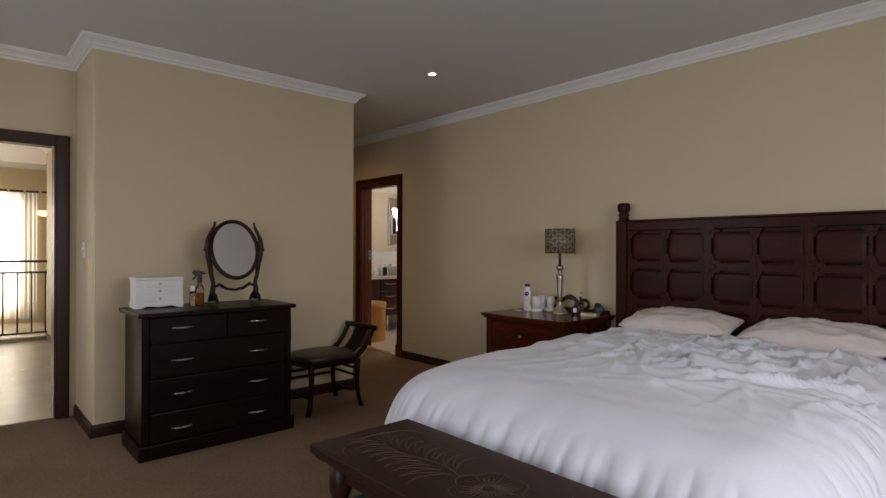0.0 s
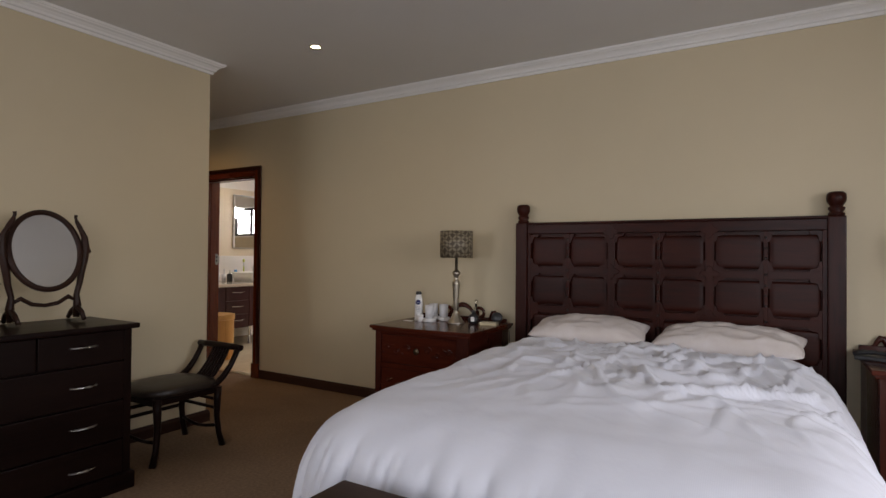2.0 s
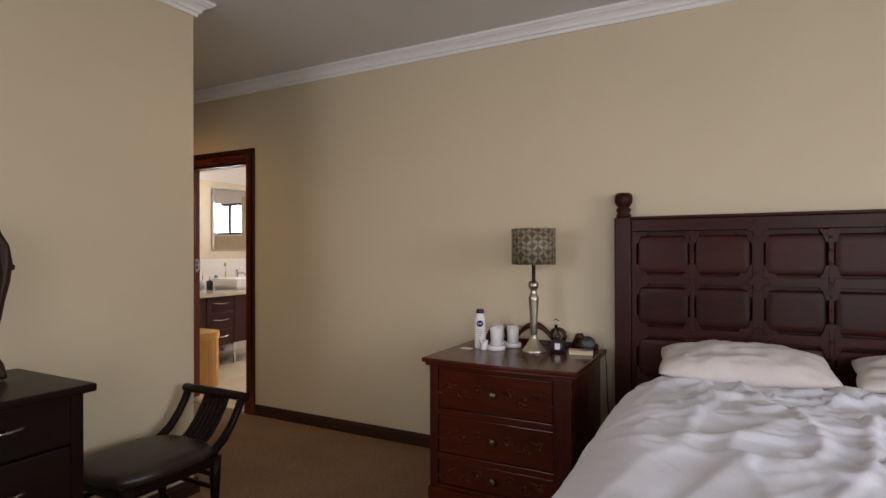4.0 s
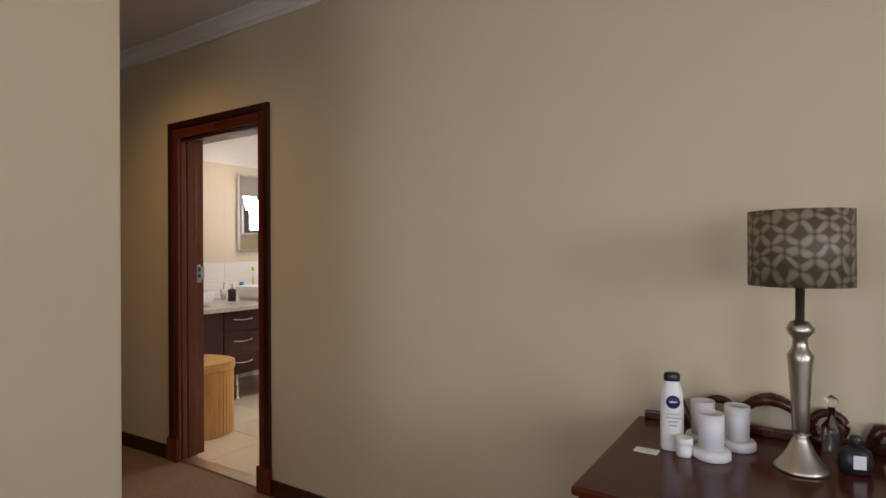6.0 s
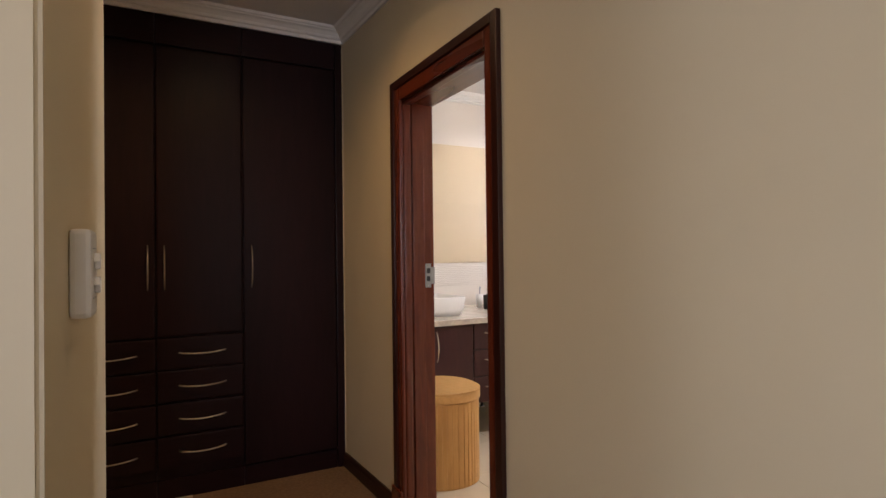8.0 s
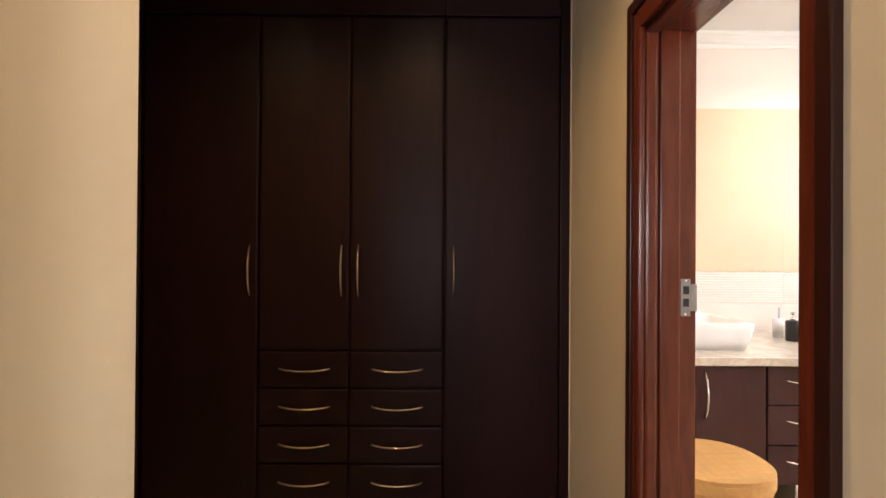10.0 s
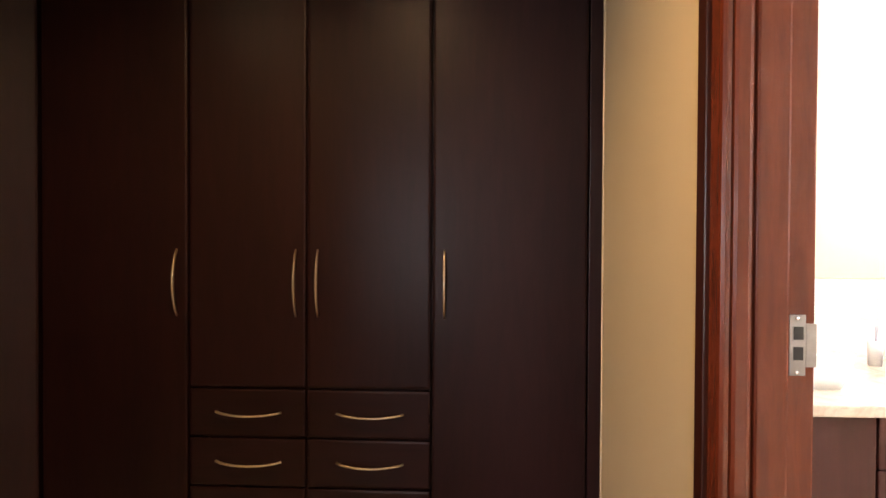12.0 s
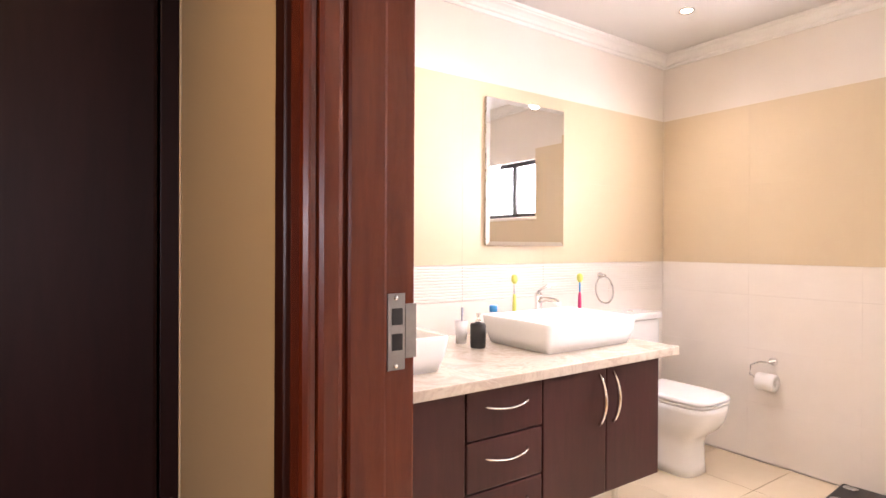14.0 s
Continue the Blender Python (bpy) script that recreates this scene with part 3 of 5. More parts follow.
for n, b in (("window_frame", (5.10, 5.19, 1.60, 2.13)), ("window_frame", (5.96, 5.93, 1.60, 2.13)), ("mullion", (5.565, 5.615, 1.64, 2.09)),
             ("window_frame", (5.191, 5.889, 1.60, 1.64)), ("window_frame", (5.191, 5.889, 2.09, 2.13))):
    part(n, box(XB + 0.05, XB + 0.09, b[0], b[1], b[2], b[3], 0.003), IRON, win)
for z in (1.73, 1.82, 1.91, 2.0):
    part("burglar_bar", tube([(XB + 0.10, 5.19, z), (XB + 0.10, 5.60, z)], 0.005), IRON, win)
part("pane", box(XB + 0.066, XB + 0.072, 5.19, 5.565, 1.64, 2.09), GLASS, win).visible_shadow = False
part("pane", box(XB + 0.066, XB + 0.072, 5.615, 5.89, 1.64, 2.09), GLASS, win).visible_shadow = False
part("window_sill", box(XB - 0.012, XB + 0.045, 5.08, 5.95, 1.572, 1.598, 0.004), TILE_W, win)

# landing window and its curtains
win = tagged(thing("window_2", "tall stairwell window behind sheer white curtains", "window"), kind="structure")
for b in ((-1.9, -1.85, 0.25, 2.12), (0.65, 0.70, 0.25, 2.12), (-0.62, -0.58, 0.25, 2.12), (-1.849, 0.649, 2.07, 2.12), (-1.849, 0.649, 0.25, 0.30)):
    part("window_frame", box(b[0], b[1], 11.27, 11.31, b[2], b[3], 0.004), WHITE_P, win)


def curtain(name, x0, x1, y, z0, z1, waves, depth, mat, label):
    bm = bmesh.new()
    n = 160
    cols = []
    for i in range(n + 1):
        u = i / n
        dy = depth * math.sin(u * waves * 2 * math.pi) + 0.4 * depth * math.sin(u * waves * 4.7 + 1)
        cols.append([bm.verts.new((x0 + (x1 - x0) * u, y + dy * (0.5 + 0.5 * k / 5), z1 - (z1 - z0) * k / 5)) for k in range(6)])
    for a, b in zip(cols, cols[1:]):
        for k in range(5):
            f = bm.faces.new((a[k], b[k], b[k + 1], a[k + 1]))
            f.smooth = True
    ob = part(name, bm, mat)
    return tagged(ob, label, "curtain")


curtain("sheer_curtain", -1.95, 0.70, 11.12, 0.10, 2.175, 22, 0.03, SHEER, "sheer white curtain glowing with daylight")
curtain("side_curtain", 0.66, 0.84, 11.06, 0.08, 2.175, 3, 0.03, SHEER, "cream side curtain hanging beside the window")
rod = thing("curtain_rod", "dark curtain rod with rings", "curtain rod")
part("rod", tube([(-2.0, 11.06, 2.20), (1.15, 11.06, 2.20)], 0.018, 12), IRON, rod)
for i in range(14):
    part("ring", moved(lathe([(0.026, -0.014), (0.034, -0.014), (0.034, 0.014), (0.026, 0.014), (0.026, -0.014)], steps=14), pose(-1.85 + i * 0.21, 11.06, 2.195, 0, 90)), BRASS if i % 2 else CARD, rod)
for x in (-1.98, 1.1):
    part("bracket", box(x - 0.01, x + 0.01, 11.06, 11.25, 2.19, 2.21, 0.003), IRON, rod)

rail = thing("landing_balustrade", "black iron balustrade with upright bars on the landing", "balustrade")
part("handrail", box(-2.9, 0.77, 9.08, 9.13, 1.065, 1.095, 0.008), IRON, rail)
part("upper_rail", box(-2.9, 0.77, 9.09, 9.12, 0.915, 0.94, 0.004), IRON, rail)
part("lower_rail", box(-2.9, 0.77, 9.09, 9.12, 0.085, 0.11, 0.004), IRON, rail)
for i in range(22):
    x = 0.75 - i * 0.155
    part("baluster", box(x - 0.009, x + 0.009, 9.096, 9.114, 0.11, 0.915), IRON, rail)
for i in range(5):
    x = 0.13 - i * 0.62
    part("post", box(x - 0.011, x + 0.011, 9.094, 9.116, 0.0, 1.065), IRON, rail)
setting("landing_kerb", box(-3.05, 0.77, 9.02, 9.2, 0.004, 0.05, 0.006), PLASTER, "white kerb under the balustrade", "kerb")

sc = thing("wall_sconce", "uplighter wall lamp with a glowing glass bowl", "wall lamp")
part("bowl", lathe([(0.02, -0.10), (0.10, -0.07), (0.17, -0.01), (0.165, 0.0), (0.09, -0.055), (0.015, -0.085)], 0.95, 11.16, 1.90, squash=0.5), SCONCE, sc, smooth=True)
part("rim", lathe([(0.168, -0.004), (0.178, 0.0), (0.178, 0.012), (0.168, 0.014), (0.168, -0.004)], 0.95, 11.16, 1.90, squash=0.5), BRASS, sc)
part("backplate", box(0.90, 1.00, 11.23, 11.249, 1.78, 1.92, 0.006), BRASS, sc)


def downlight(x, y, z=H):
    d = thing("downlight", "round recessed ceiling downlight, lit", "downlight", "recessed downlights", Matrix.Translation((x, y, z)))
    part("trim_ring", lathe([(0.030, 0.0), (0.030, -0.004), (0.043, -0.006), (0.047, -0.002), (0.047, 0.0)], steps=28), STEEL, d)
    part("lens", lathe([(0.0, -0.002), (0.0295, -0.002), (0.0295, -0.0005), (0.0, -0.0005)], steps=28), LAMP_ON, d)
    return d


d0 = downlight(2.636, 3.053)
# the fitting at (5.1, 5.2) is assumed, to go with the fill beam
for x, y in ((2.94, 5.45), (2.13, 5.45), (6.34, 6.74), (5.1, 6.75), (5.1, 5.2)):
    copy_thing(d0, Matrix.Translation((x, y, H)))


def switch_plate(m, label, buttons, w, h, deep):
    """Lies in the xz plane, looking to -y."""
    s = thing("switch_plate", label, "light switch", m=m)
    part("plate", box(-w / 2, w / 2, -deep, 0, -h / 2, h / 2, min(0.008, deep * 0.45)), PLASTIC, s)
    for i in range(buttons):
        z = (i - (buttons - 1) / 2) * 0.038
        part("rocker", moved(box(-0.010, 0.010, -0.009, 0.001, -0.010, 0.010, 0.003), pose(0, -deep, z, 0, 45)), PLASTIC, s)
    for z in (-0.27, 0.27):
        part("insert_line", box(-0.025, 0.025, -deep - 0.0006, -deep + 0.001, z * h * 1.05 - 0.0008, z * h * 1.05 + 0.0008), GREY_INK, s)
    return s


switch_plate(pose(XP, 4.255, 1.266, 0, 0, 90), "white two-rocker switch plate on the passage wall", 2, 0.090, 0.138, 0.030)
switch_plate(pose(0.468, 4.30, 1.25, 0, 0, -90), "white switch plate beside the landing door", 1, 0.075, 0.115, 0.012)


# ---------------------------------------------------------------- handles and small shared pieces
def bow_handle(length, rise, r=0.006, flat=0.55, steps=12):
    """A bowed strap along x, standing off towards -y."""
    pts = [(length * (i / steps - 0.5), -rise * math.sin(math.pi * i / steps) ** 0.7 - 0.002, 0) for i in range(steps + 1)]
    return tube(pts, [r * (0.7 + 0.5 * math.sin(math.pi * i / steps)) for i in range(steps + 1)], 8, None, flat)


def droop_handle(length, rise, droop, r=0.0055, steps=14):
    """A thin bow that stands off to -y and sags a little."""
    pts = [(length * (i / steps - 0.5), -rise * min(1, 4 * (i / steps) * (1 - i / steps)) ** 0.6 - 0.001, -droop * math.sin(math.pi * i / steps)) for i in range(steps + 1)]
    return tube(pts, r, 8, None, 0.7)


# ---------------------------------------------------------------- chest of drawers
chest = thing("chest_of_drawers", "tall dark-stained wooden chest of drawers with satin bow handles", "chest of drawers")
part("top", box(0.565, 1.552, 3.235, 3.735, 0.855, 0.883, 0.008), EBONY, chest)
bm = bmesh.new()
bx(bm, 0.60, 0.64, 3.31, 3.72, 0.09, 0.855, 0.003)
bx(bm, 1.51, 1.55, 3.31, 3.72, 0.09, 0.855, 0.003)
bx(bm, 0.64, 1.51, 3.33, 3.72, 0.09, 0.855)
part("body", bm, EBONY_Z, chest)
part("plinth", box(0.582, 1.568, 3.292, 3.725, 0.0, 0.09, 0.008), EBONY, chest)
for x0, x1, z0, z1, hx in ((0.645, 1.100, 0.688, 0.846, (0.824,)), (1.106, 1.505, 0.688, 0.846, (1.306,)), (0.645, 1.505, 0.484, 0.680, (0.824, 1.306)),
                           (0.645, 1.505, 0.279, 0.476, (0.824, 1.306)), (0.645, 1.505, 0.098, 0.271, (0.824, 1.306))):
    dr = part("drawer", box(x0, x1, 3.300, 3.329, z0, z1, 0.006), EBONY, chest)
    for x in hx:
        hz = {0.688: 0.780, 0.484: 0.583, 0.279: 0.380, 0.098: 0.170}[z0]
        part("handle", moved(bow_handle(0.125, 0.022, 0.008), pose(x, 3.301, hz)), STEEL, dr, "satin steel bow handle")
cable = part("power_cord", tube([(1.556, 3.40, 0.86), (1.580, 3.39, 0.80), (1.588, 3.39, 0.70), (1.592, 3.40, 0.60), (1.585, 3.46, 0.45), (1.595, 3.60, 0.25), (1.60, 3.75, 0.006)], 0.004), BLACK)
tagged(cable, "thin black cord hanging beside the chest", "cord")

# dressing mirror
mir = thing("dressing_mirror", "oval swing mirror on a dark carved stand", "mirror", m=pose(1.272, 3.625, 0.883, 0, 0, 0))
bm = bmesh.new()
rings = []
N = 56
CZ = 0.375
for i in range(N):
    a = 2 * math.pi * i / N
    c, s = math.cos(a), math.sin(a)
    rings.append([bm.verts.new(((0.150 + o) * c, y, CZ + (0.192 + o) * s)) for o, y in ((0, 0.0), (0.004, -0.012), (0.016, -0.016), (0.027, -0.008), (0.027, 0.012), (0, 0.012))])
for i in range(N):
    a, b = rings[i], rings[(i + 1) % N]
    for k in range(6):
        bm.faces.new((a[k], b[k], b[(k + 1) % 6], a[(k + 1) % 6])).smooth = True
bmesh.ops.recalc_face_normals(bm, faces=bm.faces[:])
part("oval_frame", moved(bm, pose(0, 0, CZ, -13) @ pose(0, 0, -CZ)), BENCHW, mir)
part("glass", moved(slab([(0.151 * math.cos(2 * math.pi * i / 48), CZ + 0.193 * math.sin(2 * math.pi * i / 48)) for i in range(48)], 0.000, 0.004, 0, "xz"), pose(0, 0, CZ, -13) @ pose(0, 0, -CZ)), MIRROR, mir, "silvered oval mirror glass")
for s in (-1, 1):
    pts = [(s * 0.150, 0, 0.015), (s * 0.155, 0, 0.08), (s * 0.150, 0, 0.14), (s * 0.165, 0, 0.20), (s * 0.172, 0, 0.26), (s * 0.186, 0, 0.33), (s * 0.193, 0, 0.39), (s * 0.186, 0, 0.45), (s * 0.164, 0, 0.50), (s * 0.146, 0, 0.535), (s * 0.140, 0, 0.555), (s * 0.142, 0, 0.570)]
    part("post", tube(pts, [0.016, 0.020, 0.014, 0.015, 0.018, 0.020, 0.020, 0.017, 0.013, 0.010, 0.008, 0.009], 10), BENCHW, mir)
    part("foot", tube([(s * 0.150, -0.085, 0.010), (s * 0.152, -0.055, 0.045), (s * 0.152, 0, 0.075), (s * 0.152, 0.055, 0.045), (s * 0.150, 0.085, 0.010)], [0.011, 0.013, 0.015, 0.013, 0.011], 10), BENCHW, mir)
    part("knob", moved(lathe([(0, -0.015), (0.006, -0.014), (0.006, 0.0), (0.012, 0.006), (0.011, 0.016), (0, 0.02)], steps=16), pose(s * 0.200, 0, 0.375, 0, 90 * s)), BENCHW, mir)
part("stretcher", tube([(-0.15, 0, 0.105), (-0.11, 0, 0.130), (-0.06, 0, 0.098), (0, 0, 0.088), (0.06, 0, 0.098), (0.11, 0, 0.130), (0.15, 0, 0.105)], [0.009, 0.012, 0.011, 0.010, 0.011, 0.012, 0.009], 10), BENCHW, mir)

# jewellery box, sprays
jb_ = thing("jewellery_box", "white three-drawer jewellery box with small knobs", "jewellery box", m=pose(0.622, 3.545, 0.883, 0, 0, -2) @ Matrix.Diagonal((0.94, 0.9, 0.98, 1)))
part("lid", box(-0.008, 0.298, -0.008, 0.20, 0.182, 0.20, 0.006), WHITE_P, jb_)
part("body", slab([(0, 0), (0.29, 0), (0.29, 0.022), (0.27, 0.008), (0.22, 0.018), (0.145, 0.010), (0.07, 0.018), (0.02, 0.008), (0, 0.022)][:2] + [(0.29, 0.19), (0, 0.19)], 0.012, 0.182, 0.003), WHITE_P, jb_)
part("apron", slab([(-0.004, 0.0), (0.03, 0.0), (0.07, 0.014), (0.145, 0.006), (0.22, 0.014), (0.26, 0.0), (0.294, 0.0), (0.294, 0.035), (-0.004, 0.035)], -0.006, 0.194, 0.002, "xz"), WHITE_P, jb_)
for z in (0.042, 0.090, 0.138):
    dr = part("drawer", box(0.018, 0.272, -0.006, 0.001, z, z + 0.040, 0.003), WHITE_P, jb_)
    part("knob", moved(lathe([(0.004, 0), (0.004, 0.006), (0.008, 0.010), (0.007, 0.016), (0, 0.018)], steps=14), pose(0.145, -0.006, z + 0.02, 90)), PEWTER, dr, "small silver knob")

spray = thing("spray_bottle", "clear trigger spray bottle with amber liquid and black head", "spray bottle", m=pose(1.0, 3.53, 0.883))
part("bottle", lathe([(0.026, 0), (0.029, 0.004), (0.029, 0.10), (0.024, 0.125), (0.012, 0.145), (0.012, 0.160)]), PINKGLASS, spray, smooth=True)
part("liquid", lathe([(0.024, 0.004), (0.025, 0.006), (0.025, 0.085), (0.0, 0.085)]), AMBER, spray)
part("collar", lathe([(0.015, 0.158), (0.016, 0.160), (0.016, 0.182), (0.012, 0.186)], steps=20), BLACK, spray)
part("trigger_head", slab([(-0.045, 0.215), (-0.030, 0.200), (-0.014, 0.196), (-0.014, 0.184), (0.012, 0.184), (0.014, 0.205), (0.045, 0.212), (0.030, 0.222), (-0.010, 0.236), (-0.040, 0.234), (-0.048, 0.226)], -0.010, 0.010, 0.003, "xz"), BLACK, spray)
part("trigger", tube([(-0.022, 0, 0.200), (-0.034, 0, 0.185), (-0.046, 0, 0.176)], 0.005), BLACK, spray)
lot = thing("small_bottle", "small clear lotion bottle with a white cap", "bottle", m=pose(0.962, 3.545, 0.883))
part("bottle", lathe([(0.018, 0), (0.021, 0.003), (0.021, 0.085), (0.012, 0.10)]), PINKGLASS, lot, smooth=True)
part("cap", lathe([(0.0155, 0.098), (0.0165, 0.10), (0.0165, 0.13), (0.0145, 0.134)], steps=24), PLASTIC, lot)

# ---------------------------------------------------------------- stool with one swept arm
stool = thing("vanity_stool", "dark wooden stool with a leather seat and swept slatted arm", "stool")
SX0, SX1, SY0, SY1, SZ = 1.755, 2.24, 3.44, 3.86, 0.452
SXC, SYC = (SX0 + SX1) / 2, (SY0 + SY1) / 2


def seat_pad():
    """A rounded pad, domed a little and dipping towards the arm."""
    bm = bmesh.new()
    n, rings = 40, []
    for k, z in ((0.955, 0.0), (1.0, 0.012), (1.0, 0.030), (0.97, 0.043), (0.90, 0.051), (0.70, 0.058), (0.40, 0.062), (0.0, 0.063)):
        row = []
        for i in range(n):
            a = 2 * math.pi * i / n
            c, d = math.cos(a), math.sin(a)
            x, y = math.copysign(abs(c) ** 0.62, c), math.copysign(abs(d) ** 0.62, d)
            row.append(bm.verts.new((SXC + 0.245 * k * x, SYC + 0.215 * k * y, SZ - 0.062 + z - 0.006 * (k * x) ** 2)))
        rings.append(row)
    for a, b in zip(rings, rings[1:]):
        for i in range(n):
            bm.faces.new((a[i], a[(i + 1) % n], b[(i + 1) % n], b[i])).smooth = True
    bm.faces.new(rings[0][::-1])
    bmesh.ops.remove_doubles(bm, verts=bm.verts[:], dist=1e-5)
    return bm


part("seat", seat_pad(), LEATHER, stool, "padded dark leather seat")
ZS = SZ - 0.064
for y in (SY0 + 0.012, SY1 - 0.034):
    part("seat_rail", box(SX0 + 0.03, SX1 - 0.03, y, y + 0.022, ZS - 0.040, ZS, 0.006), EBONY, stool)
for x in (SX0 + 0.012, SX1 - 0.034):
    part("seat_rail", box(x, x + 0.022, SY0 + 0.035, SY1 - 0.035, ZS - 0.040, ZS, 0.006), EBONY, stool)
for x, s in ((SX0 + 0.035, -1), (SX1 - 0.035, 1)):
    for y, q in ((SY0 + 0.024, -1), (SY1 - 0.024, 1)):
        part("leg", tube([(x, y, ZS), (x - 0.004 * s, y, 0.30), (x - 0.006 * s, y, 0.20), (x + 0.006 * s, y + 0.004 * q, 0.09), (x + 0.030 * s, y + 0.010 * q, 0.0)], [0.025, 0.023, 0.019, 0.018, 0.021], 10), EBONY_Z, stool)
    part("low_stretcher", tube([(x, SY0 + 0.03, 0.135), (x - 0.012 * s, SYC - 0.08, 0.118), (x - 0.016 * s, SYC, 0.112), (x - 0.012 * s, SYC + 0.08, 0.118), (x, SY1 - 0.03, 0.135)], 0.011, 8), EBONY, stool)
for z in (0.205, 0.262, 0.318):
    part("back_rail", box(SX0 + 0.04, SX1 - 0.04, SY1 - 0.034, SY1 - 0.016, z, z + 0.022, 0.005), EBONY, stool)
for z in (0.235, 0.292):
    part("side_rail", box(SX1 - 0.044, SX1 - 0.026, SY0 + 0.04, SY1 - 0.04, z, z + 0.020, 0.005), EBONY, stool)
arc = [(2.15, 0.378), (2.215, 0.398), (2.275, 0.440), (2.325, 0.500), (2.358, 0.555), (2.378, 0.595)]
for y in (SY0 + 0.056, SY1 + 0.020):
    part("arm_rail", tube([(x, y, z) for x, z in arc], [0.024, 0.023, 0.021, 0.019, 0.019, 0.021], 10), EBONY_Z, stool)
part("arm_roll", tube([(2.385, SY0 + 0.028, 0.608), (2.386, SY0 + 0.12, 0.610), (2.386, SY1 - 0.05, 0.610), (2.385, SY1 + 0.05, 0.608)], [0.021, 0.022, 0.022, 0.021], 16), EBONY, stool)
for i in range(6):
    y = SY0 + 0.150 + i * 0.030
    part("slat", tube([(x, y, z) for x, z in arc], 0.0125, 8, None, 0.7), EBONY_Z, stool)

# ---------------------------------------------------------------- carved bench at the foot of the bed
bench = thing("carved_bench", "long dark wooden bench with a flower carved into its top", "bench")
BX0, BX1, BY0, BY1, BZ = 0.705, 1.15, -0.05, 1.475, 0.575
part("top", box(BX0, BX1, BY0, BY1, BZ - 0.030, BZ, 0.007), BENCHW, bench)
part("top_moulding", box(BX0 + 0.014, BX1 - 0.014, BY0 + 0.014, BY1 - 0.014, BZ - 0.048, BZ - 0.0305, 0.006), BENCHW, bench)
for y0, y1 in ((BY0 + 0.05, BY0 + 0.11), (BY1 - 0.11, BY1 - 0.05)):
    for x0 in (BX0 + 0.05, BX1 - 0.11):
        lg = part("leg", lathe([(0.040, 0), (0.042, 0.02), (0.028, 0.05), (0.034, 0.12), (0.026, 0.16), (0.036, 0.24), (0.026, 0.38), (0.040, 0.42), (0.040, BZ - 0.049)], x0 + 0.03, (y0 + y1) / 2, 0, 20), BENCHW, bench)
    part("end_rail", box(BX0 + 0.10, BX1 - 0.10, (y0 + y1) / 2 - 0.015, (y0 + y1) / 2 + 0.015, 0.488, BZ - 0.049, 0.005), BENCHW, bench)
for x in (BX0 + 0.075, BX1 - 0.085):
    part("apron", box(x, x + 0.02, BY0 + 0.115, BY1 - 0.115, BZ - 0.125, BZ - 0.049, 0.004), BENCHW, bench)


def carving():
    """Incised flower with sprays of long leaves to both sides."""
    bm = bmesh.new()
    cx, cy, z = 0.912, 0.80, BZ + 0.0004

    def line(points, r=0.0022):
        tube([(x, y, z) for x, y in points], [r * (0.4 + 0.9 * math.sin(math.pi * (0.08 + 0.84 * i / (len(points) - 1)))) for i in range(len(points))], 5, bm, 0.5)
    for k in range(26):
        a = 2 * math.pi * k / 26
        line([(cx + r * math.cos(a), cy + r * math.sin(a)) for r in (0.018, 0.045, 0.072 + 0.018 * (k % 2))])
    for k in range(6):
        a0 = 2 * math.pi * k / 6
        line([(cx + (0.095 + 0.022 * math.sin(math.pi * j / 8)) * math.cos(a0 + j * math.pi / 24), cy + (0.095 + 0.022 * math.sin(math.pi * j / 8)) * math.sin(a0 + j * math.pi / 24)) for j in range(9)])
    for s in (-1, 1):
        line([(cx + 0.02 * math.sin(j * 0.7), cy + s * (0.12 + 0.045 * j)) for j in range(11)])
        for i in range(9):
            y0 = cy + s * (0.15 + 0.048 * i)
            for side in (-1, 1):
                ln = 0.135 - 0.006 * i
                line([(cx + side * (0.012 + ln * q), y0 + s * (0.13 * q - 0.09 * q * q)) for q in (0, 0.2, 0.4, 0.6, 0.8, 1.0)])
                line([(cx + side * (0.02 + 0.8 * ln * q), y0 + s * (0.016 + 0.15 * q - 0.08 * q * q)) for q in (0, 0.25, 0.5, 0.75, 1.0)], 0.0016)
        line([(cx + 0.165 * math.cos(j * math.pi / 14), cy + s * (0.50 + 0.10 * math.sin(j * math.pi / 14))) for j in range(15)], 0.0026)
    return bm


part("flower_carving", carving(), CARVE, bench, "pale incised flower and long leaves")
tb = thing("storage_box", "dark teal fabric storage box under the bench", "box")
part("body", box(0.78, 1.06, 0.90, 1.34, 0.0, 0.34, 0.012), TEAL, tb)
part("lid", box(0.77, 1.07, 0.89, 1.35, 0.3405, 0.40, 0.010), TEAL, tb)

# ---------------------------------------------------------------- bed
bed = thing("bed", "wide wooden bed with a panelled studded headboard", "bed")
HX, HY0, HY1, HT = 3.60, 0.100, 1.880, 1.476
part("backboard", box(HX + 0.038, HX + 0.05, HY0, HY1, 0.28, HT - 0.02), TEAK_Y, bed)
for yc in (0.058, 1.924):
    post = part("bedpost", box(HX - 0.028, HX + 0.062, yc - 0.043, yc + 0.043, 0, 1.49, 0.008), TEAK_Z, bed)
    part("finial", lathe([(0.036, 0), (0.040, 0.006), (0.040, 0.016), (0.030, 0.022), (0.040, 0.036), (0.041, 0.046), (0.029, 0.054), (0.034, 0.060), (0.046, 0.080), (0.048, 0.100), (0.046, 0.122), (0.034, 0.134), (0.0, 0.136)], HX + 0.017, yc, 1.4905, 24), TEAK_Z, post, smooth=True)
part("top_rail", box(HX - 0.012, HX + 0.052, HY0, HY1, 1.412, HT, 0.004), TEAK_Y, bed)
